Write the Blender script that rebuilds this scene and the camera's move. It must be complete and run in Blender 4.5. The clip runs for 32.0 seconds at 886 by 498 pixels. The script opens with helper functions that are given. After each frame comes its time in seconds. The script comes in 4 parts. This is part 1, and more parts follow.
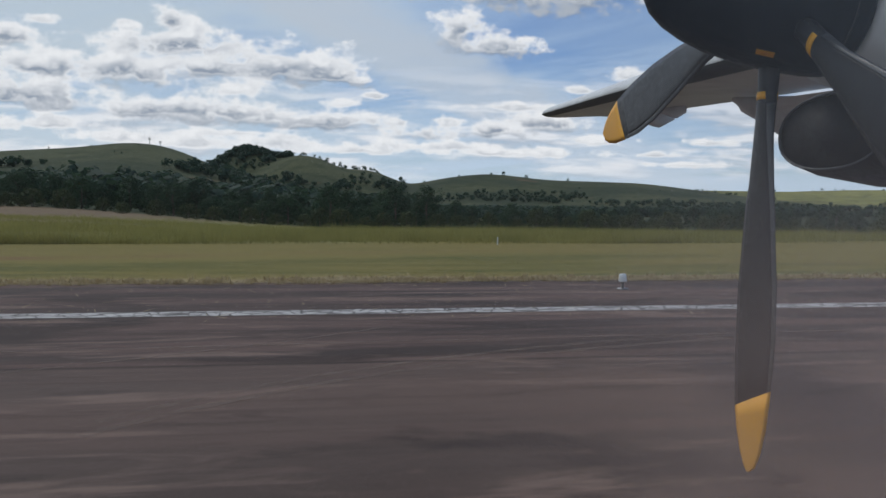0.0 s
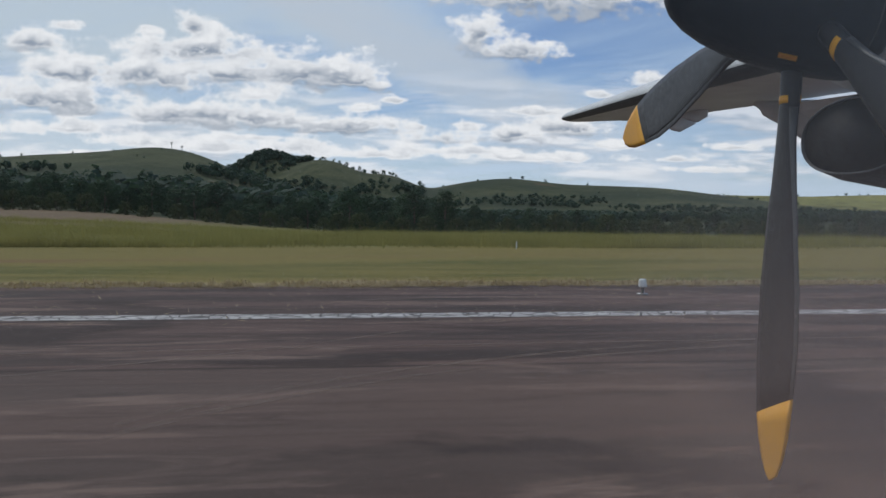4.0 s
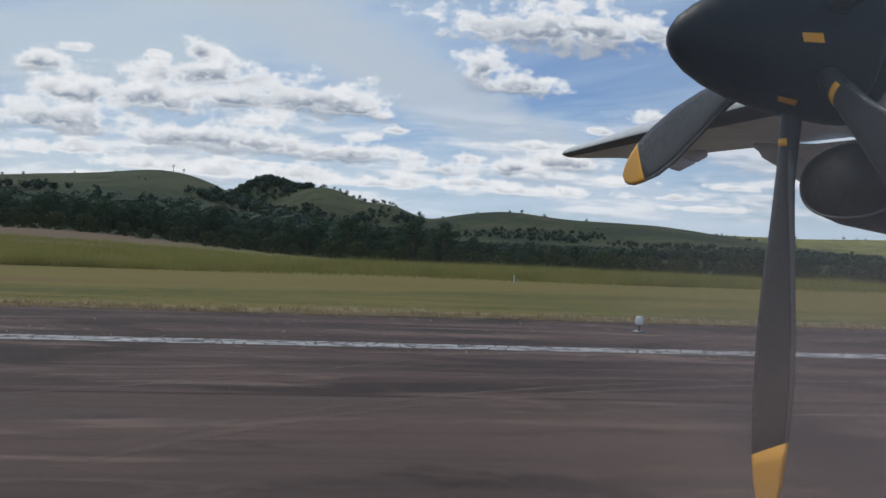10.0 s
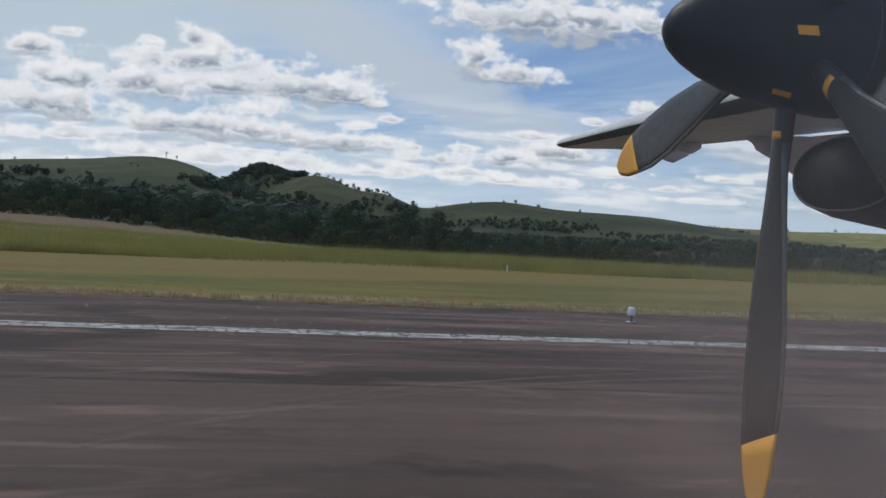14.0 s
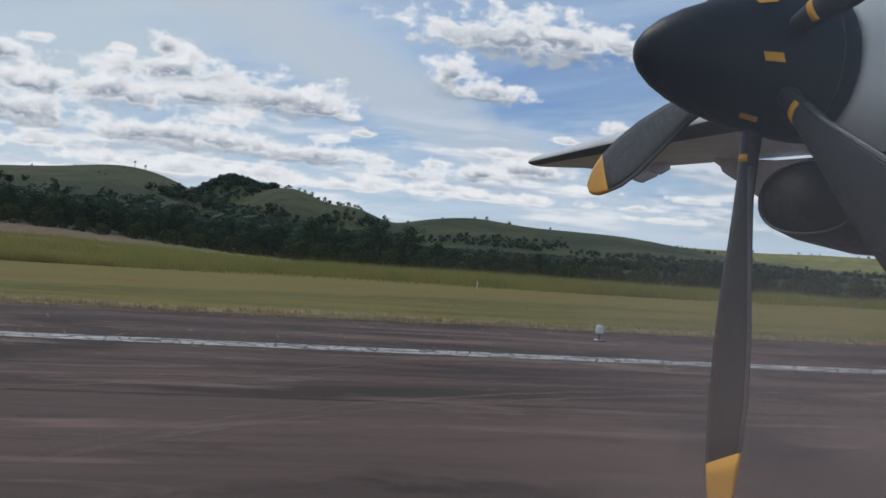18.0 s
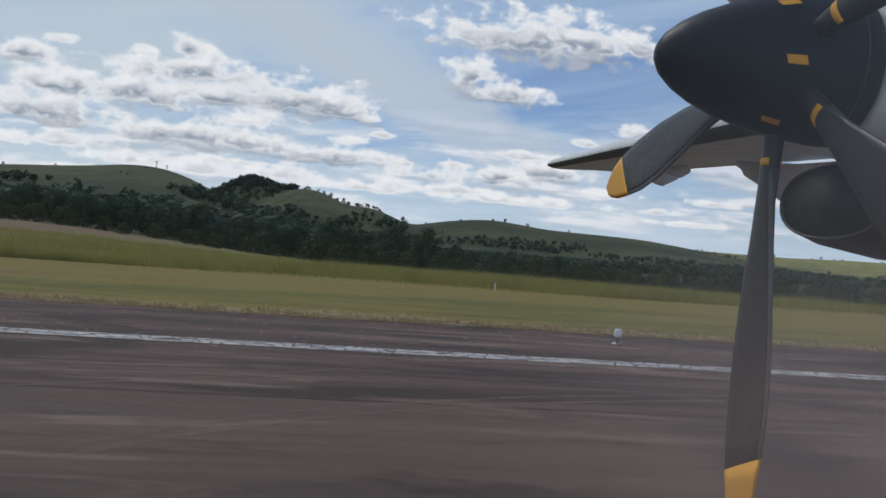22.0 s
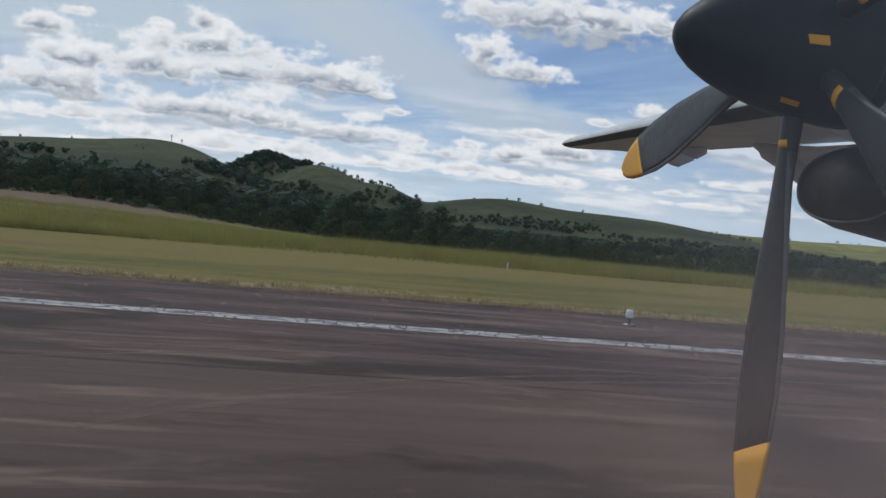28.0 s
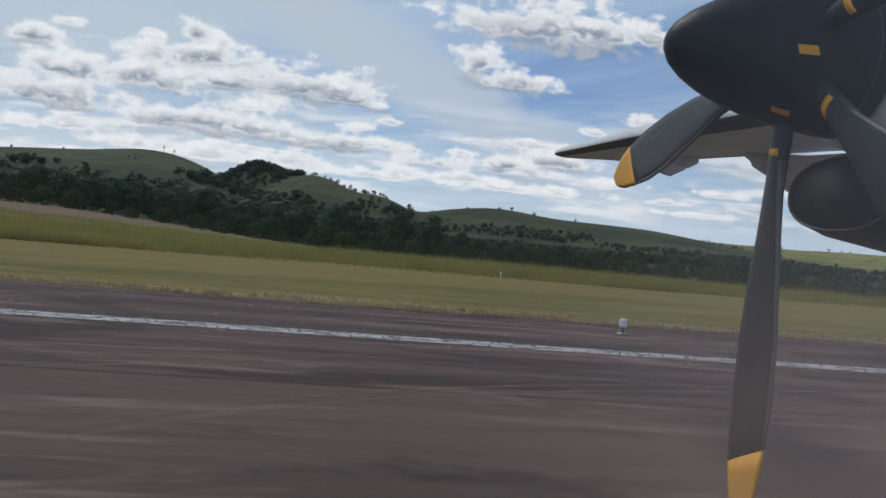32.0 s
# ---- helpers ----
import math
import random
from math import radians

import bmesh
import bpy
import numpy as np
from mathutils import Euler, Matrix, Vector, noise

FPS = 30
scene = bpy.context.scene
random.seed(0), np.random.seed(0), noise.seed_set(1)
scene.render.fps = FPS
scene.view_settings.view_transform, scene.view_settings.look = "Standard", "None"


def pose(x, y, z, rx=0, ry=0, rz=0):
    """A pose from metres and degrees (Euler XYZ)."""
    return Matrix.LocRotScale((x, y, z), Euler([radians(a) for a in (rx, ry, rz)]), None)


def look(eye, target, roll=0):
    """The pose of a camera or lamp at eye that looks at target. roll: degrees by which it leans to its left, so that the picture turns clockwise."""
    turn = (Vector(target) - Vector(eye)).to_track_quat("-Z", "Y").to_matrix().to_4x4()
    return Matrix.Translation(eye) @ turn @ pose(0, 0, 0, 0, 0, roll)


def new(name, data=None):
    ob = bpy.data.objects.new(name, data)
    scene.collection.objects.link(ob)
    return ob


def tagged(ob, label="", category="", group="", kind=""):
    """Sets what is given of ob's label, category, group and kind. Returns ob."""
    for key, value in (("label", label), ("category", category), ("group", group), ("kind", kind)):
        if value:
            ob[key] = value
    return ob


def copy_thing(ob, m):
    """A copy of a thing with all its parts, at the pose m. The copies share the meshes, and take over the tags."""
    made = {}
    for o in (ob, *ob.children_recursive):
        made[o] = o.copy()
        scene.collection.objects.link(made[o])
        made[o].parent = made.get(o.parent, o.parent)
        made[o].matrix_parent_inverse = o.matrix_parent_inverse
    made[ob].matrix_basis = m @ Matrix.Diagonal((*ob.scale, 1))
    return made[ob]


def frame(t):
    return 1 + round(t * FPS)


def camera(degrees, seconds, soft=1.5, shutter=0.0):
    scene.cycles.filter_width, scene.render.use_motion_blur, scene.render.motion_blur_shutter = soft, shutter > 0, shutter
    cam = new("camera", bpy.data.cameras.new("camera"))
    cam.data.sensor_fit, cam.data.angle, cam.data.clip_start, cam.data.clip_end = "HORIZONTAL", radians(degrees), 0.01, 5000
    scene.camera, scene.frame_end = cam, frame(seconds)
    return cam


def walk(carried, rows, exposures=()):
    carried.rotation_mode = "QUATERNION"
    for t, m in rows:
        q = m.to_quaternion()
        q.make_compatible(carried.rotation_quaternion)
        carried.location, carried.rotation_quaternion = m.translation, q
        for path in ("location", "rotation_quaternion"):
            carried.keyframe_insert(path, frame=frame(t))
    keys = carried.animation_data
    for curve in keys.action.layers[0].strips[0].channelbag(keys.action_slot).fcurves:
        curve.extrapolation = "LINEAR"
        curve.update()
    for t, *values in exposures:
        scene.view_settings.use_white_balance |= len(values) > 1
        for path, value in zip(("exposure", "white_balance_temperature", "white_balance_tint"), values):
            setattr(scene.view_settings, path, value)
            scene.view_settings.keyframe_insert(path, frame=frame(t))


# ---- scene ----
cam = camera(61.0, 32.0, soft=1.5)

# the camera is held behind a cabin window: seconds, pitch, roll, yaw
PATH = [
    (0.0, -3.48, -0.36, -7.9), (0.5, -3.2, -0.29, -7.68), (1.0, -3.15, -0.35, -7.35), (1.5, -4.06, -0.64, -6.71),
    (2.0, -4.38, -0.57, -6.31), (2.5, -3.84, -0.19, -6.21), (4.5, -2.55, -0.5, -6.49), (5.0, -1.39, -0.66, -5.91),
    (5.5, -1.54, -0.99, -5.25), (6.0, -0.85, -1.47, -4.87), (6.5, -1.13, -2.12, -5.07), (7.0, -0.9, -1.99, -6.45),
    (7.5, -0.75, -1.51, -7.04), (8.0, -1.31, -1.24, -7.26), (8.5, -1.68, -1.42, -7.12), (9.0, -1.65, -1.89, -6.85),
    (9.5, -1.02, -2.27, -6.63), (10.0, -0.79, -2.28, -6.56), (10.5, -0.66, -2.59, -6.42), (11.0, -0.4, -2.7, -6.05),
    (11.5, -0.76, -2.59, -6.11), (12.0, -1.12, -2.55, -6.31), (12.5, -1.42, -2.44, -6.67), (13.0, -1.76, -2.67, -6.67),
    (13.5, -1.71, -2.62, -6.91), (14.0, -1.57, -2.78, -7.05), (14.5, -1.57, -3.07, -7.04), (16.5, -0.91, -3.86, -8.09),
    (17.0, -1.1, -3.83, -8.6), (17.5, -0.94, -3.79, -9.16), (18.0, -0.27, -3.84, -9.27), (18.5, 0.02, -4.06, -9.16),
    (19.0, -0.54, -4.4, -8.94), (19.5, -0.38, -4.34, -8.6), (20.0, -0.04, -4.26, -8.51), (20.5, 0.98, -4.12, -8.18),
    (21.0, 0.29, -4.2, -7.92), (21.5, 0.1, -4.36, -8.01), (22.0, -0.23, -4.29, -7.89), (22.5, 0.31, -4.39, -7.76),
    (23.0, 0.08, -4.57, -7.48), (23.5, 0.02, -4.82, -7.46), (24.0, -0.64, -5.22, -7.37), (24.5, -1.01, -5.29, -7.09),
    (25.0, -0.93, -5.23, -7.13), (25.5, -1.26, -5.11, -7.26), (27.5, -1.9, -5.09, -6.67), (28.0, -1.98, -5.14, -6.89),
    (28.5, -1.61, -4.96, -7.25), (29.0, -1.2, -4.96, -6.98), (29.5, -1.25, -5.2, -7.02), (30.0, -1.25, -5.24, -7.15),
    (30.5, -1.13, -5.1, -7.45), (31.0, -1.06, -5.14, -7.37), (31.5, -1.08, -5.22, -7.38), (32.0, -1.2, -4.97, -7.42),
]

EYE = (0.0, 0.0, 2.2)
walk(cam, [(t, pose(EYE[0], EYE[1], EYE[2], 90 + p, r, y)) for t, p, r, y in PATH])

# ---- world and sun ----
SUN_AZ, SUN_EL = -28.0, 52.0   # azimuth from +y towards +x, elevation

# cumulus clouds: place (x/y, z/y of the direction), half width, half height
CLOUDS = [
    (-0.405, 0.202, 0.035, 0.015), (-0.383, 0.132, 0.078, 0.022), (-0.361, 0.168, 0.054, 0.018), (-0.269, 0.163, 0.052, 0.025),
    (-0.208, 0.226, 0.021, 0.017), (-0.2, 0.198, 0.081, 0.019), (-0.161, 0.17, 0.05, 0.016), (-0.131, 0.145, 0.047, 0.01),
    (-0.057, 0.174, 0.08, 0.022), (-0.013, 0.164, 0.04, 0.012), (-0.208, 0.117, 0.081, 0.013), (-0.137, 0.112, 0.079, 0.015),
    (-0.014, 0.106, 0.078, 0.012), (-0.359, 0.096, 0.058, 0.009), (-0.256, 0.081, 0.073, 0.009), (-0.185, 0.074, 0.057, 0.007),
    (-0.082, 0.076, 0.065, 0.01), (0.106, 0.092, 0.038, 0.011), (0.213, 0.098, 0.047, 0.011), (0.275, 0.108, 0.051, 0.014),
    (0.251, 0.288, 0.13, 0.03), (0.321, 0.289, 0.059, 0.024), (0.161, 0.229, 0.032, 0.022), (0.216, 0.21, 0.047, 0.014),
]
# small scraps and thin rows of cloud lower down
SCRAPS = [
    (-0.362, 0.223, 0.02, 0.006), (-0.26, 0.22, 0.015, 0.007), (0.007, 0.13, 0.022, 0.006), (0.048, 0.14, 0.015, 0.004),
    (0.028, 0.16, 0.012, 0.004), (0.081, 0.106, 0.011, 0.004), (0.147, 0.107, 0.014, 0.005), (0.243, 0.129, 0.063, 0.005),
    (0.328, 0.154, 0.024, 0.005), (0.391, 0.175, 0.031, 0.009), (0.032, 0.069, 0.067, 0.006), (0.138, 0.075, 0.092, 0.006),
    (0.23, 0.069, 0.118, 0.006), (0.34, 0.087, 0.048, 0.005), (0.438, 0.068, 0.066, 0.005), (0.527, 0.086, 0.038, 0.005),
    (0.401, 0.292, 0.024, 0.011), (0.488, 0.056, 0.066, 0.005), (-0.136, 0.088, 0.043, 0.004), (-0.331, 0.066, 0.034, 0.004),
]


class Tree:
    """Short hand for building a node tree."""

    def __init__(self, tree):
        self.tree, self.links = tree, tree.links

    def add(self, kind):
        return self.tree.nodes.new(kind)

    def put(self, socket, v):
        if isinstance(v, bpy.types.NodeSocket):
            self.links.new(v, socket)
        elif v is not None:
            socket.default_value = v

    def math(self, op, a, b=None, c=None, clamp=False):
        n = self.add("ShaderNodeMath")
        n.operation, n.use_clamp = op, clamp
        for i, v in enumerate((a, b, c)):
            self.put(n.inputs[i], v)
        return n.outputs[0]

    def vec(self, op, a, b=None):
        n = self.add("ShaderNodeVectorMath")
        n.operation = op
        self.put(n.inputs[0], a)
        self.put(n.inputs[1], b)
        return n.outputs[0]

    def noise(self, vector, scale, detail=4.0, rough=0.55, distort=0.0):
        n = self.add("ShaderNodeTexNoise")
        self.put(n.inputs["Vector"], vector)
        n.inputs["Scale"].default_value, n.inputs["Detail"].default_value = scale, detail
        n.inputs["Roughness"].default_value, n.inputs["Distortion"].default_value = rough, distort
        return n.outputs["Fac"]

    def span(self, v, lo, hi, a=0.0, b=1.0, smooth=True):
        n = self.add("ShaderNodeMapRange")
        n.interpolation_type = "SMOOTHSTEP" if smooth else "LINEAR"
        for i, q in enumerate((v, lo, hi, a, b)):
            self.put(n.inputs[i], q)
        return n.outputs[0]

    def mix(self, fac, a, b, blend="MIX"):
        n = self.add("ShaderNodeMix")
        n.data_type, n.blend_type = "RGBA", blend
        self.put(n.inputs[0], fac)
        self.put(n.inputs[6], a if isinstance(a, bpy.types.NodeSocket) else (*a, 1) if len(a) == 3 else a)
        self.put(n.inputs[7], b if isinstance(b, bpy.types.NodeSocket) else (*b, 1) if len(b) == 3 else b)
        return n.outputs[2]

    def xyz(self, x, y, z=0.0):
        n = self.add("ShaderNodeCombineXYZ")
        for i, v in enumerate((x, y, z)):
            self.put(n.inputs[i], v)
        return n.outputs[0]


def build_world():
    world = bpy.data.worlds.new("sky")
    world.use_nodes = True
    scene.world = world
    world.node_tree.nodes.clear()
    g = Tree(world.node_tree)
    sky = g.add("ShaderNodeTexSky")
    sky.sky_type, sky.sun_disc = "NISHITA", False
    sky.sun_elevation, sky.sun_rotation = radians(SUN_EL), radians(SUN_AZ)
    sky.altitude, sky.air_density, sky.dust_density, sky.ozone_density = 100, 1.0, 0.6, 1.5
    base = g.mix(1.0, sky.outputs[0], (0.045, 0.060, 0.081), "MULTIPLY")
    way = g.add("ShaderNodeTexCoord").outputs["Generated"]
    sep = g.add("ShaderNodeSeparateXYZ")
    g.put(sep.inputs[0], way)
    x, y, z = sep.outputs
    # flat layer of cloud seen in perspective
    up = g.math("ADD", g.math("MAXIMUM", z, 0.0), 0.05)
    layer = g.xyz(g.math("DIVIDE", x, up), g.math("DIVIDE", y, up))
    # tangent coordinates of the side that the cabin window faces
    ahead = g.math("MAXIMUM", y, 0.05)
    u, v = g.math("DIVIDE", x, ahead), g.math("DIVIDE", z, ahead)
    side = g.span(y, 0.2, 0.45)
    plane = g.xyz(g.math("MULTIPLY", u, 0.8), g.math("MULTIPLY", v, 1.25))
    lifted = g.vec("ADD", plane, (-0.004, 0.011, 0.0))
    puff, puff_up = g.noise(plane, 30.0, 8.0, 0.56), g.noise(lifted, 30.0, 3.0, 0.5)
    fine = g.noise(plane, 75.0, 6.0, 0.62)
    edge = g.math("ADD", g.math("MULTIPLY", g.math("SUBTRACT", puff, 0.5), 3.4), g.math("MULTIPLY", g.math("SUBTRACT", fine, 0.5), 0.6))
    bump = g.math("MULTIPLY", g.math("SUBTRACT", puff, 0.5), 2.2)
    total, lift = None, None
    for cx, cy, a, b in CLOUDS + SCRAPS:
        qx = g.math("DIVIDE", g.math("SUBTRACT", u, cx), a * 1.2)
        qy = g.math("DIVIDE", g.math("SUBTRACT", v, cy), b * 1.25)
        # flatter underside
        qd = g.math("MAXIMUM", qy, g.math("MULTIPLY", qy, -1.35))
        r = g.math("POWER", g.math("ADD", g.math("MULTIPLY", qx, qx), g.math("MULTIPLY", qd, qd)), 0.5)
        w = g.math("POWER", 2.718, g.math("MULTIPLY", g.math("SUBTRACT", 0.95, r), 5.0))
        total = w if total is None else g.math("ADD", total, w)
        # thin clouds low down let more light through
        rise = g.math("MULTIPLY", w, g.math("ADD", qy, 0.7 if b < 0.0105 else 0.1))
        lift = rise if lift is None else g.math("ADD", lift, rise)
    dens = g.math("DIVIDE", g.math("LOGARITHM", g.math("MAXIMUM", total, 0.00001), 2.718), 5.0)
    low = g.math("DIVIDE", lift, g.math("MAXIMUM", total, 0.00001))
    dens = g.math("ADD", dens, edge)
    hero = g.math("MULTIPLY", g.span(dens, -0.28, 0.40), side)
    # grey flat bases, bright tops and rims
    base_shade = g.span(g.math("ADD", low, bump), 0.85, -0.35)
    thick = g.math("MAXIMUM", g.span(dens, 0.12, 0.75), g.span(g.math("ADD", low, g.math("MULTIPLY", bump, 0.3)), 0.05, -0.5, 0.0, 0.9))
    billow = g.span(g.math("SUBTRACT", puff_up, g.noise(plane, 30.0, 3.0, 0.5)), -0.12, 0.14)
    grey = g.math("MULTIPLY", g.math("ADD", g.math("MULTIPLY", base_shade, 0.85), g.math("MULTIPLY", billow, 0.40)), thick, clamp=True)
    hero_col = g.mix(grey, (0.88, 0.90, 0.91), (0.29, 0.345, 0.42))
    # rows of small cumulus towards the horizon
    flat = g.xyz(g.math("MULTIPLY", u, 6.0), g.math("MULTIPLY", v, 34.0))
    rows_n = g.noise(flat, 1.0, 7.0, 0.56)
    above = g.noise(g.vec("ADD", flat, (0.0, 0.32, 0.0)), 1.0, 4.0, 0.52)
    rows_c = g.math("MULTIPLY", g.span(rows_n, 0.44, 0.60), g.math("MULTIPLY", g.span(z, 0.02, 0.05), side))
    rows_c = g.math("MULTIPLY", rows_c, g.span(z, 0.20, 0.09))
    rows_col = g.mix(g.span(g.math("SUBTRACT", rows_n, above), -0.14, 0.10), (0.46, 0.52, 0.60), (0.86, 0.88, 0.90))
    # thin high veil in long slanting streaks
    lx, ly = layer_x(g, layer), layer_y(g, layer)
    streaks = g.xyz(g.math("MULTIPLY", g.math("ADD", lx, g.math("MULTIPLY", ly, 0.85)), 0.55), g.math("MULTIPLY", g.math("SUBTRACT", ly, g.math("MULTIPLY", lx, 0.5)), 0.17))
    veil_n = g.noise(streaks, 1.0, 7.0, 0.6, 0.5)
    left = g.span(u, 0.45, -0.25, 0.0, 0.11)
    # one broad slanting band of thin cloud
    off = g.math("ADD", g.math("MULTIPLY", g.math("ADD", u, 0.15), 0.422), g.math("MULTIPLY", g.math("SUBTRACT", v, 0.31), 0.906))
    off = g.math("ADD", g.math("ABSOLUTE", off), g.math("MULTIPLY", g.math("SUBTRACT", puff, 0.5), 0.05))
    band = g.math("MULTIPLY", g.span(off, 0.065, 0.01, 0.0, 0.17), side)
    left = g.math("ADD", left, band)
    veil = g.math("MULTIPLY", g.span(g.math("ADD", veil_n, left), 0.38, 0.66, 0.14, 0.85), 1.0)
    haze = g.span(z, 0.15, -0.02)
    col = g.mix(veil, base, g.mix(g.span(u, 0.35, -0.35), (0.43, 0.57, 0.74), (0.545, 0.645, 0.715)))
    smooth_n = g.noise(g.vec("MULTIPLY", plane, (0.6, 1.6, 1.0)), 7.0, 5.0, 0.6, 0.6)
    cast = g.math("MULTIPLY", g.span(u, 0.12, -0.3, 0.1, 0.7), g.span(smooth_n, 0.38, 0.62, 0.1, 1.0))
    col = g.mix(g.math("MULTIPLY", cast, side), col, (0.52, 0.615, 0.685))
    col = g.mix(g.math("MULTIPLY", g.span(band, 0.0, 0.17, 0.0, 0.75), g.span(smooth_n, 0.3, 0.6, 0.5, 1.0)), col, (0.515, 0.58, 0.65))
    col = g.mix(g.math("MULTIPLY", haze, 0.7), col, (0.60, 0.72, 0.84))
    col = g.mix(g.math("MULTIPLY", rows_c, 0.8), col, rows_col)
    col = g.mix(g.math("MULTIPLY", hero, 0.96), col, hero_col)
    bg = g.add("ShaderNodeBackground")
    g.put(bg.inputs[0], col)
    bg.inputs[1].default_value = 1.0
    out = g.add("ShaderNodeOutputWorld")
    g.links.new(bg.outputs[0], out.inputs[0])


def layer_x(g, vector):
    n = g.add("ShaderNodeSeparateXYZ")
    g.put(n.inputs[0], vector)
    return n.outputs[0]


def layer_y(g, vector):
    n = g.add("ShaderNodeSeparateXYZ")
    g.put(n.inputs[0], vector)
    return n.outputs[1]


build_world()
sun_data = bpy.data.lights.new("sun", "SUN")
sun_data.energy, sun_data.angle, sun_data.color = 1.15, radians(20.0), (1.0, 0.95, 0.86)
sun = new("sun", sun_data)
sun_way = Vector((math.sin(radians(SUN_AZ)) * math.cos(radians(SUN_EL)), math.cos(radians(SUN_AZ)) * math.cos(radians(SUN_EL)), math.sin(radians(SUN_EL))))
sun.matrix_world = look(sun_way * 60, (0, 0, 0))
scene.view_settings.exposure = 0.0


# ---- materials ----
def material(name):
    m = bpy.data.materials.new(name)
    m.use_nodes = True
    m.node_tree.nodes.clear()
    g = Tree(m.node_tree)
    out = g.add("ShaderNodeOutputMaterial")
    bsdf = g.add("ShaderNodeBsdfPrincipled")
    g.links.new(bsdf.outputs[0], out.inputs[0])
    g.coord = g.add("ShaderNodeTexCoord").outputs["Object"]
    g.bsdf, g.out = bsdf, out
    return m, g


def relief(g, height, strength, distance):
    n = g.add("ShaderNodeBump")
    n.inputs["Strength"].default_value, n.inputs["Distance"].default_value = strength, distance
    g.put(n.inputs["Height"], height)
    g.put(g.bsdf.inputs["Normal"], n.outputs[0])


def painted(name, colour, rough=0.45, dirt=0.25, metal=0.0, scale=3.0, dirt_colour=(0.16, 0.14, 0.12), gloss=0.5):
    """Painted or moulded surface with grime at two scales."""
    m, g = material(name)
    big, small = g.noise(g.coord, scale, 5), g.noise(g.coord, scale * 14, 4)
    fac = g.math("MULTIPLY", g.span(g.math("ADD", big, g.math("MULTIPLY", small, 0.4)), 0.55, 0.95), dirt)
    g.put(g.bsdf.inputs["Base Color"], g.mix(fac, colour, dirt_colour))
    g.put(g.bsdf.inputs["Roughness"], g.span(small, 0.2, 0.8, rough - 0.08, rough + 0.12))
    g.bsdf.inputs["Metallic"].default_value = metal
    g.bsdf.inputs["Specular IOR Level"].default_value = gloss
    relief(g, small, 0.08, 0.01)
    return m


def asphalt():
    m, g = material("worn_asphalt")
    # rubber and tyre streaks run along the runway
    def along(sx, sy, scale=1.0, detail=6, rough=0.62, twist=0.0, shift=0.0):
        return g.noise(g.vec("ADD", g.vec("MULTIPLY", g.coord, (sx, sy, 1.0)), (shift, shift * 0.7, 0)), scale, detail, rough, twist)
    streak, thin = along(0.07, 0.9, 1.0, 8, 0.70, 0.5), along(0.10, 5.0, 1.0, 5, 0.6, 0.0, 9.0)
    broad, patch = along(0.03, 0.16, 1.0, 5, 0.55, 0.6, 4.0), along(0.13, 0.34, 1.0, 6, 0.62, 0.9, 17.0)
    scuff = along(0.15, 0.8, 1.0, 7, 0.66, 0.9, 23.0)
    grain = g.noise(g.coord, 30.0, 5, 0.75)
    sep = g.add("ShaderNodeSeparateXYZ")
    g.put(sep.inputs[0], g.coord)
    inner = g.span(sep.outputs[1], 13.0, 8.0)   # smoother, paler paving towards the middle of the runway
    col = g.mix(g.span(streak, 0.42, 0.58), (0.02544, 0.01663, 0.01575), (0.1187, 0.076, 0.0657))
    col = g.mix(g.math("MULTIPLY", g.span(broad, 0.38, 0.58), g.span(inner, 0, 1, 0.15, 0.62)), col, (0.1749, 0.1159, 0.0963))
    # a later, smoother lane with a dark seam along its edge
    seam_y = g.math("ADD", sep.outputs[1], g.math("MULTIPLY", g.math("SUBTRACT", along(0.02, 0.02, 1.0, 3, 0.5, 0.0, 31.0), 0.5), 0.5))
    lane = g.span(seam_y, 10.45, 10.2)
    col = g.mix(g.math("MULTIPLY", lane, 0.5), col, (0.1113, 0.07885, 0.0648))
    seam = g.math("MULTIPLY", g.span(g.math("ABSOLUTE", g.math("SUBTRACT", seam_y, 10.35)), 0.09, 0.03), g.span(streak, 0.35, 0.6, 0.3, 0.9))
    col = g.mix(seam, col, (0.02332, 0.01615, 0.0144))
    col = g.mix(g.span(thin, 0.54, 0.70, 0.0, 0.30), col, (0.0318, 0.0209, 0.0189))
    col = g.mix(g.math("MULTIPLY", g.span(patch, 0.51, 0.62), 0.85), col, (0.02862, 0.01995, 0.018))
    col = g.mix(g.math("MULTIPLY", g.span(scuff, 0.53, 0.66), 0.7), col, (0.2544, 0.1729, 0.1386))
    # coarse mottling and ragged sealed patches
    mottle = along(0.5, 2.2, 1.0, 7, 0.72, 0.6, 41.0)
    col = g.mix(g.span(mottle, 0.52, 0.70, 0.0, 0.5), col, (0.0318, 0.0209, 0.0198))
    col = g.mix(g.span(mottle, 0.46, 0.30, 0.0, 0.45), col, (0.1855, 0.1216, 0.1008))
    col = g.mix(g.span(grain, 0.35, 0.75, 0.0, 0.35), col, (0.1484, 0.09975, 0.081))
    g.put(g.bsdf.inputs["Base Color"], col)
    g.put(g.bsdf.inputs["Roughness"], g.span(streak, 0.3, 0.7, 0.80, 0.95))
    g.bsdf.inputs["Specular IOR Level"].default_value = 0.22
    relief(g, grain, 0.35, 0.01)
    return m


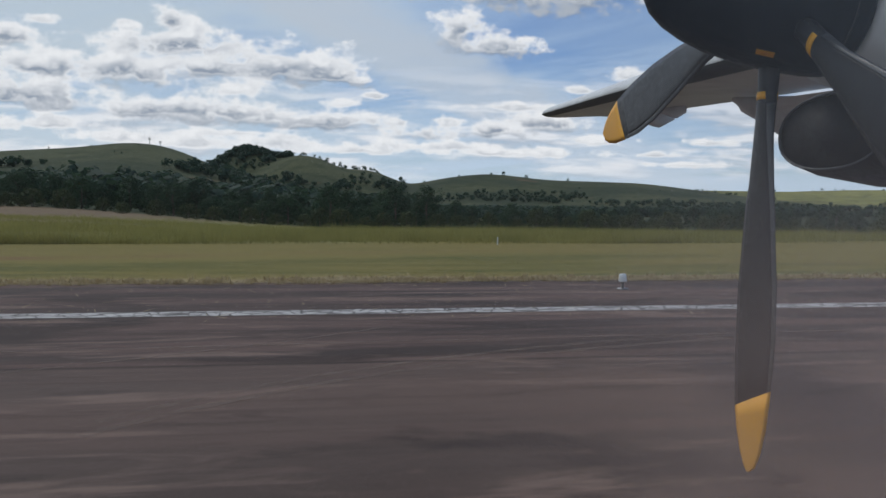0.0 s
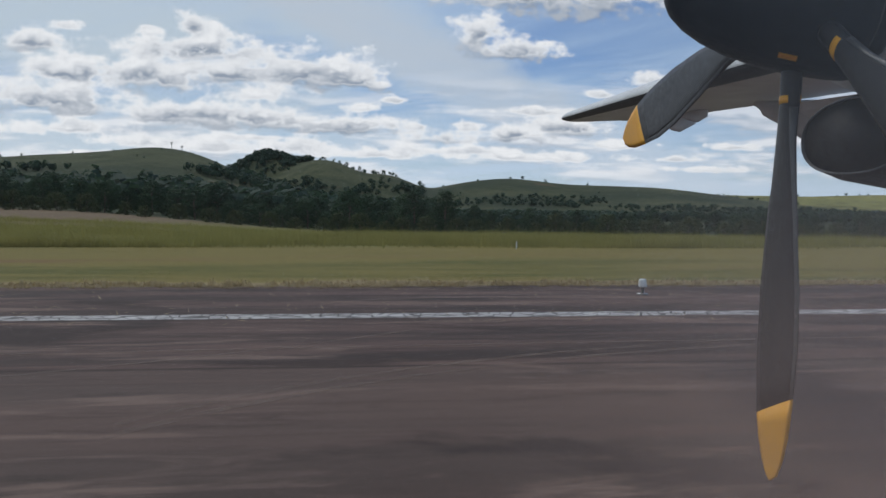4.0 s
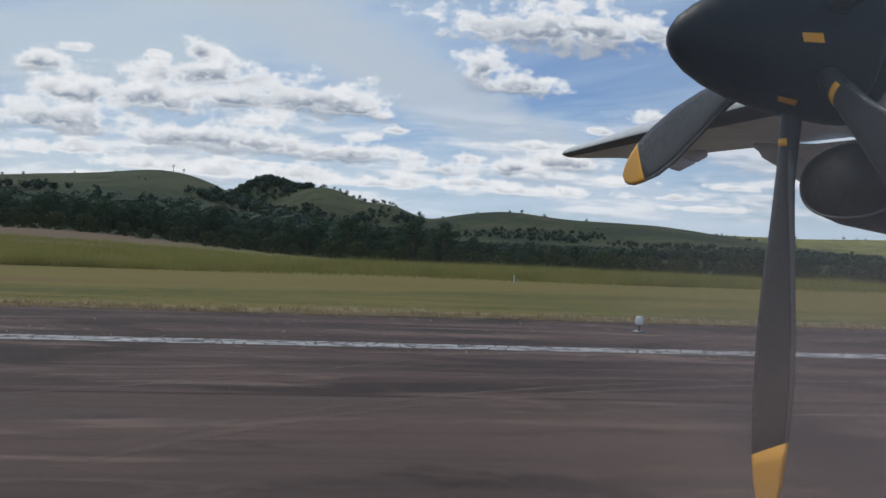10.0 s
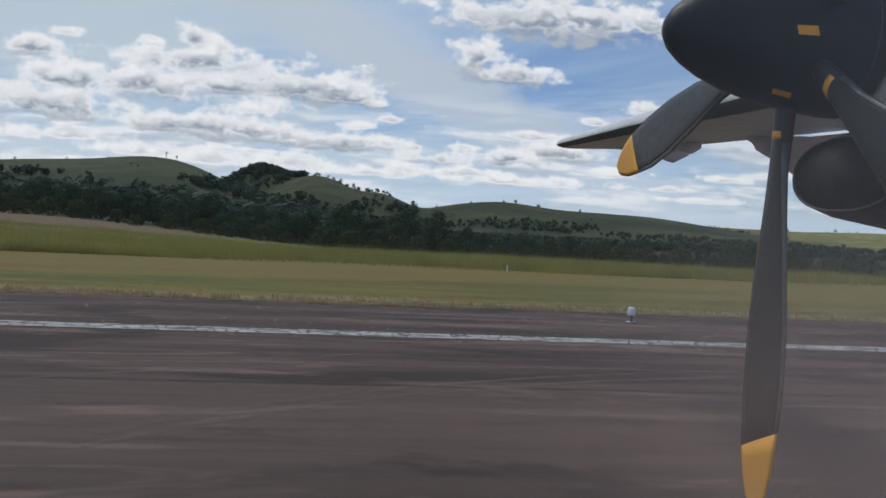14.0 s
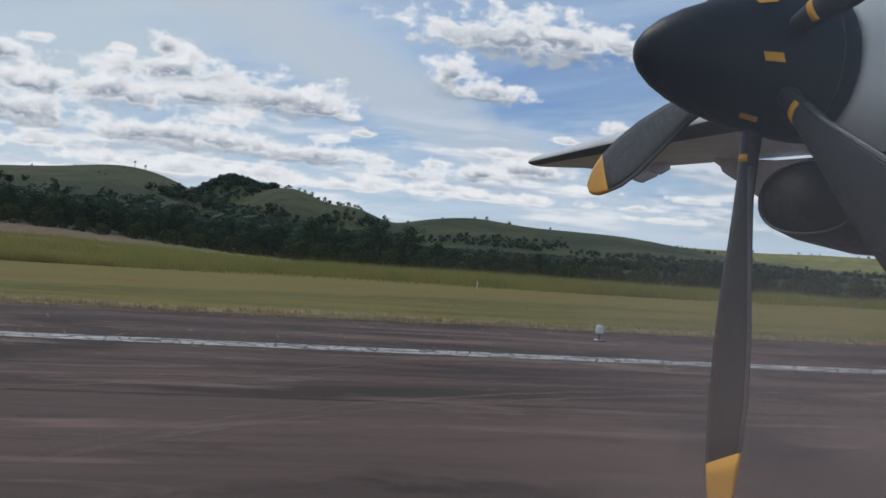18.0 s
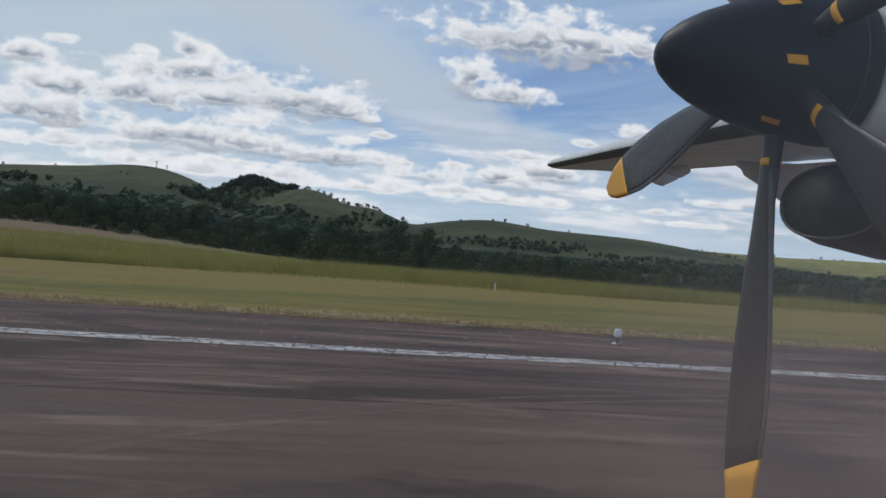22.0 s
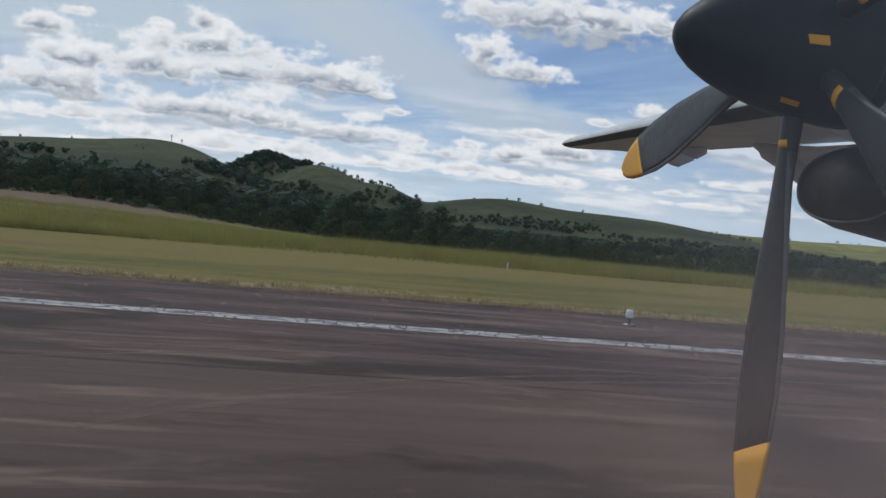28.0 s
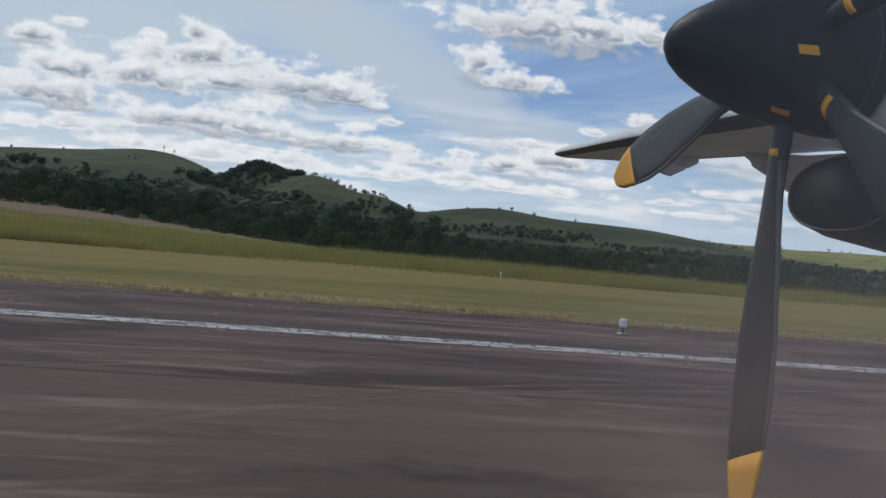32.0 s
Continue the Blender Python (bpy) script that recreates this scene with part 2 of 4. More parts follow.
def cracked_paint():
    m, g = material("cracked_white_paint")
    v = g.add("ShaderNodeTexVoronoi")
    v.feature = "DISTANCE_TO_EDGE"
    wob = g.noise(g.coord, 3.0, 3)
    g.put(v.inputs["Vector"], g.vec("ADD", g.coord, g.xyz(g.math("MULTIPLY", wob, 0.12), g.math("MULTIPLY", wob, 0.12))))
    v.inputs["Scale"].default_value = 3.2
    crack = g.span(v.outputs["Distance"], 0.025, 0.07)
    worn = g.span(g.noise(g.vec("MULTIPLY", g.coord, (0.5, 2.5, 1)), 2.2, 7, 0.65), 0.47, 0.62)
    tone = g.noise(g.coord, 0.6, 4)
    col = g.mix(g.span(tone, 0.3, 0.7), (0.42, 0.395, 0.375), (0.64, 0.61, 0.58))
    col = g.mix(crack, (0.05, 0.045, 0.043), col)
    col = g.mix(worn, col, (0.09, 0.08, 0.075))
    g.put(g.bsdf.inputs["Base Color"], col)
    g.bsdf.inputs["Roughness"].default_value = 0.75
    relief(g, crack, 0.4, 0.01)
    return m


def land():
    m, g = material("grassland")
    sep = g.add("ShaderNodeSeparateXYZ")
    g.put(sep.inputs[0], g.coord)
    x, y, z = sep.outputs
    big = g.noise(g.coord, 0.009, 5, 0.55)
    mid = g.noise(g.vec("MULTIPLY", g.coord, (0.045, 0.26, 0.2)), 1.0, 8, 0.66, 0.4)
    fine = g.noise(g.vec("MULTIPLY", g.coord, (1.0, 2.2, 1.0)), 1.6, 7, 0.7)
    blade = g.noise(g.vec("MULTIPLY", g.coord, (3.0, 6.0, 3.0)), 3.0, 5, 0.7)
    # mown strip beside the runway: straw, dull green, bare soil
    mown = g.mix(g.span(g.math("SUBTRACT", mid, g.span(y, 23.0, 37.0, -0.04, 0.07)), 0.49, 0.61), (0.250, 0.194, 0.058), (0.112, 0.120, 0.030))
    mown = g.mix(g.span(fine, 0.40, 0.66, 0.0, 0.85), mown, (0.215, 0.180, 0.056))
    mown = g.mix(g.span(blade, 0.45, 0.66, 0.0, 0.55), mown, (0.092, 0.090, 0.028))
    # bare red soil showing through in long patches
    bare = g.math("MULTIPLY", g.span(g.noise(g.vec("MULTIPLY", g.coord, (0.035, 0.22, 0.2)), 1.0, 6, 0.62, 0.5), 0.54, 0.66), g.span(fine, 0.3, 0.6, 0.35, 1.0))
    bare = g.math("MULTIPLY", bare, g.math("MULTIPLY", g.span(y, 25.5, 28.0), g.span(y, 37.0, 32.0)))
    mown = g.mix(g.math("MULTIPLY", bare, 0.75), mown, (0.21, 0.115, 0.062))
    # pasture further out: cloud shade is put into the dull green of the hills
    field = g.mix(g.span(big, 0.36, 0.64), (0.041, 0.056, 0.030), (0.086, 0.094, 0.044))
    # paler slopes far to the right: sunlight put into the grass colour
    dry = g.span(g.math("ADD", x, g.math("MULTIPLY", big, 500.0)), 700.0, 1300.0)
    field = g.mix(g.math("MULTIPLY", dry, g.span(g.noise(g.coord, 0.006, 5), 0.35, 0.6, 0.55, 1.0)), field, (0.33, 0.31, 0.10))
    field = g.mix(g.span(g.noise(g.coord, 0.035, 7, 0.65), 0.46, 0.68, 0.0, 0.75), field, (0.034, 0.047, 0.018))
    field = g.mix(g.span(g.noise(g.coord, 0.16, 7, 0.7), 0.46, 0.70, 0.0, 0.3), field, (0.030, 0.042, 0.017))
    soil = g.span(g.noise(g.vec("ADD", g.coord, (31, 7, 0)), 0.012, 6, 0.6), 0.63, 0.70)
    field = g.mix(g.math("MULTIPLY", soil, 0.5), field, (0.20, 0.105, 0.06))
    # uncut grass below the hills, with a reddish seeding patch
    rough_g = g.mix(g.span(g.noise(g.vec("MULTIPLY", g.coord, (0.02, 0.12, 0.1)), 1.0, 6, 0.6), 0.35, 0.62), (0.145, 0.145, 0.048), (0.235, 0.20, 0.075))
    rough_g = g.mix(g.span(fine, 0.42, 0.75, 0.0, 0.5), rough_g, (0.14, 0.145, 0.045))
    red = g.math("MULTIPLY", g.span(g.math("ADD", x, g.math("MULTIPLY", mid, 30.0)), 2.0, -30.0), g.span(g.math("ADD", y, g.math("MULTIPLY", mid, 40.0)), 78.0, 98.0))
    rough_g = g.mix(g.math("MULTIPLY", red, 0.8), rough_g, (0.19, 0.125, 0.085))
    field = g.mix(g.span(y, 165.0, 205.0), rough_g, field)
    wob = g.math("ADD", y, g.math("MULTIPLY", g.math("SUBTRACT", g.noise(g.coord, 0.09, 3), 0.5), 14.0))
    col = g.mix(g.span(wob, 40.0, 46.0), mown, field)
    # dry straw along the pavement's edge
    rim = g.math("ADD", y, g.math("MULTIPLY", g.math("SUBTRACT", g.noise(g.coord, 0.8, 5), 0.5), 2.2))
    col = g.mix(g.span(rim, 22.8, 21.4, 0.0, 0.9), col, (0.36, 0.28, 0.155))
    g.put(g.bsdf.inputs["Base Color"], col)
    g.bsdf.inputs["Roughness"].default_value = 0.95
    g.bsdf.inputs["Specular IOR Level"].default_value = 0.15
    relief(g, g.math("ADD", fine, g.math("MULTIPLY", blade, 0.6)), 0.45, 0.06)
    return m


def leafage(name, dark, light, rough=0.7, glow=0.25):
    m, g = material(name)
    geo = g.add("ShaderNodeNewGeometry")
    rnd = geo.outputs["Random Per Island"]
    info = g.add("ShaderNodeObjectInfo").outputs["Random"]
    fac = g.math("ADD", g.math("MULTIPLY", rnd, 0.45), g.math("MULTIPLY", info, 0.5))
    n = g.noise(g.coord, 0.35, 3)
    col = g.mix(g.math("MULTIPLY", fac, g.span(n, 0.25, 0.7, 0.5, 1.0)), dark, light)
    g.put(g.bsdf.inputs["Base Color"], col)
    g.bsdf.inputs["Roughness"].default_value = rough
    g.bsdf.inputs["Specular IOR Level"].default_value = 0.15
    thru, both = g.add("ShaderNodeBsdfTranslucent"), g.add("ShaderNodeMixShader")
    g.put(thru.inputs[0], g.mix(1.0, col, (1.35, 1.35, 1.1), "MULTIPLY"))
    both.inputs[0].default_value = glow
    g.links.new(g.bsdf.outputs[0], both.inputs[1])
    g.links.new(thru.outputs[0], both.inputs[2])
    g.links.new(both.outputs[0], g.out.inputs[0])
    return m


def bark():
    m, g = material("bark")
    n = g.noise(g.vec("MULTIPLY", g.coord, (6, 6, 1.2)), 2.0, 6)
    g.put(g.bsdf.inputs["Base Color"], g.mix(n, (0.05, 0.035, 0.025), (0.17, 0.13, 0.10)))
    g.bsdf.inputs["Roughness"].default_value = 0.9
    relief(g, n, 0.6, 0.05)
    return m


def dusty_glass():
    """Thin acrylic pane: clear, with a faint dust film that also carries painted reflection and haze."""
    m = bpy.data.materials.new("dusty_acrylic")
    m.use_nodes = True
    m.node_tree.nodes.clear()
    g = Tree(m.node_tree)
    coord = g.add("ShaderNodeTexCoord").outputs["Object"]
    n = g.noise(coord, 9.0, 5, 0.6)
    s = g.noise(g.vec("MULTIPLY", coord, (30, 30, 5)), 1.0, 4, 0.6)
    sep = g.add("ShaderNodeSeparateXYZ")
    g.put(sep.inputs[0], coord)
    # pale veil at the lower right: a reflection put into the film
    reflect_veil = g.math("MULTIPLY", g.math("MULTIPLY", g.span(sep.outputs[0], 0.005, 0.09), g.span(sep.outputs[2], 2.215, 2.165)), g.span(n, 0.3, 0.7, 0.3, 1.0))
    film = g.math("ADD", g.span(n, 0.3, 0.75, 0.006, 0.024), g.span(s, 0.5, 0.8, 0.0, 0.012))
    # film thickened to the right to paint the haze there
    film = g.math("ADD", film, g.math("ADD", g.math("MULTIPLY", reflect_veil, 0.13), g.span(sep.outputs[0], 0.04, 0.115, 0.0, 0.05)))
    clear, dust, both = g.add("ShaderNodeBsdfTransparent"), g.add("ShaderNodeBsdfTranslucent"), g.add("ShaderNodeMixShader")
    clear.inputs[0].default_value = (0.97, 0.97, 0.98, 1)
    # the reflection's red is put into the film colour low down
    g.put(dust.inputs[0], g.mix(g.span(sep.outputs[2], 2.15, 2.25), (0.64, 0.51, 0.48), (0.45, 0.53, 0.62)))
    g.put(both.inputs[0], film)
    g.links.new(clear.outputs[0], both.inputs[1])
    g.links.new(dust.outputs[0], both.inputs[2])
    out = g.add("ShaderNodeOutputMaterial")
    g.links.new(both.outputs[0], out.inputs[0])
    return m


def scuffed():
    """Thin pale rubbing that lets the asphalt show through."""
    m, g = material("pale_scuff")
    n = g.noise(g.vec("MULTIPLY", g.coord, (0.8, 2.0, 1.0)), 1.6, 6, 0.65)
    g.bsdf.inputs["Base Color"].default_value = (0.25, 0.18, 0.145, 1)
    g.bsdf.inputs["Roughness"].default_value = 0.9
    g.put(g.bsdf.inputs["Alpha"], g.span(n, 0.35, 0.7, 0.05, 0.55))
    return m


SCUFF = scuffed()
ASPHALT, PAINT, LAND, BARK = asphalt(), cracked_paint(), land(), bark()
LEAF = leafage("tree_leaves", (0.024, 0.052, 0.032), (0.055, 0.100, 0.052), 0.7, 0.35)
LEAF_PALE = leafage("pale_leaves", (0.045, 0.066, 0.032), (0.10, 0.12, 0.055), 0.7, 0.3)
# bluer than the near leaves: distance haze is mixed into the colour
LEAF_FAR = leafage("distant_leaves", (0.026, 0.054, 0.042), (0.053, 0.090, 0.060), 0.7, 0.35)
GRASS_TALL = leafage("tall_grass_blades", (0.150, 0.152, 0.050), (0.40, 0.35, 0.135), 0.8, 0.4)
GRASS_LOW = leafage("mown_grass_blades", (0.13, 0.132, 0.036), (0.23, 0.19, 0.062), 0.85, 0.4)
STRAW = leafage("dry_straw", (0.34, 0.26, 0.15), (0.62, 0.52, 0.34), 0.85)
SPINNER = painted("charcoal_paint", (0.008, 0.011, 0.018), 0.42, 0.3, dirt_colour=(0.014, 0.016, 0.022), gloss=0.16)
BLADE = painted("dark_composite", (0.018, 0.017, 0.020), 0.42, 0.4, dirt_colour=(0.032, 0.028, 0.028), gloss=0.35)
YELLOW = painted("amber_paint", (0.88, 0.40, 0.012), 0.5, 0.2)
STEEL = painted("bare_metal", (0.11, 0.11, 0.115), 0.45, 0.4, 0.5, dirt_colour=(0.05, 0.05, 0.05))
COWL_DARK = painted("dark_cowling", (0.007, 0.008, 0.011), 0.45, 0.4, dirt_colour=(0.02, 0.019, 0.02), gloss=0.3)
DUCT = painted("dark_duct", (0.016, 0.014, 0.014), 0.6, 0.5, dirt_colour=(0.035, 0.03, 0.028), gloss=0.2)
GREY = painted("light_grey_paint", (0.80, 0.80, 0.79), 0.38, 0.3)
BOOT = painted("black_rubber_boot", (0.028, 0.028, 0.031), 0.55, 0.4, dirt_colour=(0.07, 0.065, 0.06))
WHITE = painted("white_paint", (0.80, 0.80, 0.79), 0.4, 0.25)
RUBBER = painted("tyre_rubber", (0.02, 0.02, 0.02), 0.8, 0.3)
LENS = painted("frosted_lens", (0.80, 0.80, 0.78), 0.3, 0.2)
METAL = painted("galvanised_metal", (0.38, 0.38, 0.37), 0.45, 0.4, 0.8)
PANE = dusty_glass()


# ---- building helpers ----
def link(name, bm, mat, parent=None, label="", smooth=True, place=None):
    me = bpy.data.meshes.new(name)
    bm.normal_update()
    bm.to_mesh(me)
    bm.free()
    if smooth:
        me.polygons.foreach_set("use_smooth", [True] * len(me.polygons))
    me.materials.append(mat)
    ob = new(name, me)
    if parent is not None:
        ob.parent = parent
    if place is not None:
        ob.matrix_basis = place
    if label:
        ob["label"] = label
    return ob


def part(name, bm, mat, parent, label="", smooth=True, place=None):
    return link(name, bm, mat, parent, label, smooth, place)


def soup(name, verts, faces, mat, smooth=False):
    me = bpy.data.meshes.new(name)
    me.from_pydata(verts, [], faces)
    me.materials.append(mat)
    if smooth:
        me.polygons.foreach_set("use_smooth", [True] * len(me.polygons))
    return me


def skin(bm, rings, closed=True, cap=True):
    """Faces between rings of points; each ring is a list of Vectors."""
    made = [[bm.verts.new(p) for p in r] for r in rings]
    n = len(made[0])
    for a, b in zip(made, made[1:]):
        for i in range(n if closed else n - 1):
            j = (i + 1) % n
            bm.faces.new((a[i], a[j], b[j], b[i]))
    if cap and closed:
        bm.faces.new(list(reversed(made[0])))
        bm.faces.new(made[-1])
    bmesh.ops.recalc_face_normals(bm, faces=bm.faces)
    return made


def box(bm, x0, x1, y0, y1, z0, z1, bevel=0.0):
    m = Matrix.LocRotScale(((x0 + x1) / 2, (y0 + y1) / 2, (z0 + z1) / 2), None, (x1 - x0, y1 - y0, z1 - z0))
    r = bmesh.ops.create_cube(bm, size=1.0, matrix=m)
    if bevel:
        es = {e for v in r["verts"] for e in v.link_edges}
        bmesh.ops.bevel(bm, geom=list(es), offset=bevel, segments=2, affect="EDGES", clamp_overlap=True)


def lathe(bm, profile, axis="z", seg=32, centre=(0, 0, 0)):
    """Turned body: profile of (along, radius)."""
    rings = []
    for h, r in profile:
        ring = []
        for i in range(seg):
            a = 2 * math.pi * i / seg
            c, s = r * math.cos(a), r * math.sin(a)
            p = (c, s, h) if axis == "z" else (h, c, s) if axis == "x" else (c, h, s)
            ring.append(Vector(p) + Vector(centre))
        rings.append(ring)
    skin(bm, rings)


def empty(name, place, **tags):
    ob = new(name)
    ob.matrix_basis = place
    return tagged(ob, **tags)


# ---- the land ----
# hills: bearing and distance from the runway stand, height, breadth across and along the bearing
HILLS = [
    (-13.6, 900, 62, 75, 240), (-18.5, 930, 53, 110, 240), (-26.0, 980, 46, 170, 260), (-40.0, 1050, 40, 230, 260), (-60.0, 800, 36, 200, 240),
    (-6.6, 1330, 93, 66, 120), (-2.6, 1240, 81, 72, 190), (2.0, 1250, 60, 60, 200), (10.8, 1250, 53, 130, 220), (19.0, 1300, 45, 190, 240),
    (37.0, 2300, 48, 420, 400), (27.0, 2000, 42, 260, 300), (55.0, 2000, 55, 420, 400), (80.0, 1500, 45, 400, 400),
]
HILL_ROWS = [(d * math.sin(radians(a)), d * math.cos(radians(a)), math.sin(radians(a)), math.cos(radians(a)), h, t, r) for a, d, h, t, r in HILLS]


def ease(a, b, v):
    t = np.clip((v - a) / (b - a), 0, 1)
    return t * t * (3 - 2 * t)


def land_height(x, y):
    """Height of the ground; x and y are arrays."""
    total = np.zeros_like(x, dtype=float)
    for cx, cy, s, c, h, t, r in HILL_ROWS:
        dx, dy = x - cx, y - cy
        along, across = dx * s + dy * c, dx * c - dy * s
        g = h * np.exp(-0.5 * ((along / r) ** 2 + (across / t) ** 2))
        total += g ** 4
    hills = total ** 0.25
    far = np.hypot(x, y)
    bearing = np.degrees(np.arctan2(x, np.maximum(y, 1e-3)))
    slope = -0.030 + 0.037 * ease(2.0, -24.0, bearing)
    shelf = slope * np.clip(far - 48, 0, 170) * ease(40, 60, y)
    bumps = 0.012 * hills * (np.sin(x * 0.021 + y * 0.013) + np.sin(x * 0.047 - y * 0.031 + 1.7) * 0.6)
    return (shelf + hills * ease(150, 420, far) + bumps) * ease(20, 60, y)


def lz(x, y):
    return float(land_height(np.array([float(x)]), np.array([float(y)]))[0])


def axis_steps(lo, hi, fine_lo, fine_hi, fine, grow):
    """Grid lines: evenly spaced in the middle, growing outwards."""
    out = list(np.arange(fine_lo, fine_hi + 1e-6, fine))
    step, v = fine, fine_hi
    while v < hi:
        step *= grow
        v += step
        out.append(min(v, hi))
    step, v = fine, fine_lo
    while v > lo:
        step *= grow
        v -= step
        out.insert(0, max(v, lo))
    return np.array(out)


def build_ground():
    xs = axis_steps(-4200, 4200, -90, 140, 4.0, 1.045)
    ys = axis_steps(-3500, 4400, 18, 260, 3.0, 1.04)
    gx, gy = np.meshgrid(xs, ys)
    gz = land_height(gx.ravel(), gy.ravel()) - 0.03
    verts = np.stack([gx.ravel(), gy.ravel(), gz], 1)
    n, m = len(xs), len(ys)
    a = (np.arange(m - 1)[:, None] * n + np.arange(n - 1)[None, :]).ravel()
    faces = np.stack([a, a + 1, a + 1 + n, a + n], 1)
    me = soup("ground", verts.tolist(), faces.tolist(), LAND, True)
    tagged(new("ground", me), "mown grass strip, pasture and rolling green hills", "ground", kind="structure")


build_ground()

LINE_Y, LIGHT_Y, EDGE_Y = 15.2, 18.6, 21.0


def build_runway():
    bm = bmesh.new()
    # long slab with a slightly ragged grass edge
    xs = axis_steps(-1800, 1800, -60, 80, 0.7, 1.09)
    near = [bm.verts.new((x, -24.0, 0.0)) for x in xs]
    far = [bm.verts.new((x, EDGE_Y + 0.16 * noise.noise(Vector((x * 0.8, 3, 0))) + 0.1 * noise.noise(Vector((x * 3, 9, 0))), 0.0)) for x in xs]
    drop = [bm.verts.new((v.co.x, v.co.y + 0.05, -0.06)) for v in far]
    for i in range(len(xs) - 1):
        bm.faces.new((near[i], near[i + 1], far[i + 1], far[i]))
        bm.faces.new((far[i], far[i + 1], drop[i + 1], drop[i]))
    runway = link("runway", bm, ASPHALT, smooth=False)
    tagged(runway, "worn dark asphalt runway with rubber streaks", "runway", kind="structure")
    bm = bmesh.new()
    top = [(x, 0.03 * noise.noise(Vector((x * 1.7, 1, 0)))) for x in xs]
    a = [bm.verts.new((x, LINE_Y - 0.32 + w, 0.004)) for x, w in top]
    b = [bm.verts.new((x, LINE_Y + 0.32 - w, 0.004)) for x, w in top]
    for i in range(len(xs) - 1):
        bm.faces.new((a[i], a[i + 1], b[i + 1], b[i]))
    tagged(link("runway_edge_line", bm, PAINT, smooth=False), "cracked white painted runway edge line", "line", kind="structure")


build_runway()


def tyre_scuff(name, path, width, label):
    """Pale rubbed track on the asphalt along a smooth bend through three points."""
    a, b, c = (Vector((*q, 0)) for q in path)
    bm = bmesh.new()
    rows = []
    for i in range(41):
        k = i / 40
        p = a * (1 - k) ** 2 + b * 2 * k * (1 - k) + c * k * k
        d = ((b - a) * (1 - k) + (c - b) * k).normalized()
        n = Vector((-d.y, d.x, 0)) * width * (0.5 + 0.12 * noise.noise(p))
        rows.append((bm.verts.new(p + n + Vector((0, 0, 0.004))), bm.verts.new(p - n + Vector((0, 0, 0.004)))))
    for q, r in zip(rows, rows[1:]):
        bm.faces.new((q[0], q[1], r[1], r[0]))
    tagged(link(name, bm, SCUFF, smooth=False), label, "tyre mark", "tyre marks on the runway", kind="structure")


for shift in (0.0, 0.45):
    tyre_scuff("tyre_mark", ((-2.4, 7.3 + shift), (0.3, 10.4 + shift), (6.6, 11.6 + shift)), 0.16, "pale curved tyre scuff on the asphalt")
tyre_scuff("tyre_mark", ((-6.3, 9.3), (-2.0, 11.0), (1.0, 13.4)), 0.12, "faint pale tyre scuff across the asphalt")
tyre_scuff("tyre_mark", ((-9.0, 11.3), (-3.0, 11.8), (9.0, 12.1)), 0.10, "faint pale tyre scuff along the asphalt")


# ---- the aeroplane: forward is -x, the cabin side with the window faces +y ----
AXIS_Y, AXIS_Z, NOSE_X, HUB_X = 2.848, 3.028, 1.184, 1.72
BODY_Y, BODY_Z, BODY_R = -1.2, 2.05, 1.43
plane = empty("aeroplane", pose(0, 0, 0), label="white and grey propeller aeroplane with charcoal spinner on the runway", category="aeroplane")


def build_fuselage():
    bm = bmesh.new()
    # the window's opening lies between these lines of the skin
    wx0, wx1, wz0, wz1 = -0.16, 0.27, 1.96, 2.44
    t0, t1 = math.asin((wz0 - BODY_Z) / BODY_R), math.asin((wz1 - BODY_Z) / BODY_R)
    angles = [t0 + (t1 - t0) * i / 4 for i in range(5)] + [t1 + (2 * math.pi - t1 + t0) * i / 40 for i in range(1, 40)]
    stations = [(-6.2, 0.15), (-5.9, 0.5), (-5.2, 0.86), (-4.2, 1.0), (-2, 1.0), (wx0, 1.0), (0.05, 1.0), (wx1, 1.0), (2, 1.0), (5, 1.0), (8.5, 1.0), (11, 0.86), (14, 0.5), (16, 0.15)]
    rings = []
    for x, k in stations:
        lift = 0.55 * max(0.0, (x - 8.5) / 7.5) if x > 8.5 else 0.0
        rings.append([bm.verts.new((x, BODY_Y + BODY_R * k * math.cos(a), BODY_Z + lift + BODY_R * k * math.sin(a))) for a in angles])
    n = len(angles)
    for s, (r, q) in enumerate(zip(rings, rings[1:])):
        for i in range(n):
            if stations[s][0] >= wx0 and stations[s + 1][0] <= wx1 and i < 4:
                continue
            bm.faces.new((r[i], q[i], q[(i + 1) % n], r[(i + 1) % n]))
    bm.faces.new(rings[0])
    bm.faces.new(list(reversed(rings[-1])))
    bmesh.ops.recalc_face_normals(bm, faces=bm.faces)
    body = part("fuselage", bm, WHITE, plane, "white painted aeroplane body")
    thick = body.modifiers.new("thickness", "SOLIDIFY")
    thick.thickness, thick.offset = 0.035, -1.0
    bm = bmesh.new()
    yy = BODY_Y + BODY_R - 0.02
    box(bm, wx0 - 0.02, wx1 + 0.02, yy - 0.075, yy - 0.070, wz0 - 0.02, wz1 + 0.02)
    pane = part("window_pane", bm, PANE, body, "dusty acrylic cabin window", smooth=False)
    pane.visible_shadow = False


build_fuselage()


def wing_section(y):
    """Leading edge x and z, chord, thickness at the station y."""
    k = max(0.0, (y - 4.6) / (12.67 - 4.6))
    lx = 3.16 + 0.24 * k
    chord = 2.57 - 0.95 * k
    z = 3.36 + 0.37 * max(0.0, (y - 4.4) / (12.67 - 4.4))
    return lx, z, chord, chord * (0.18 - 0.05 * k)


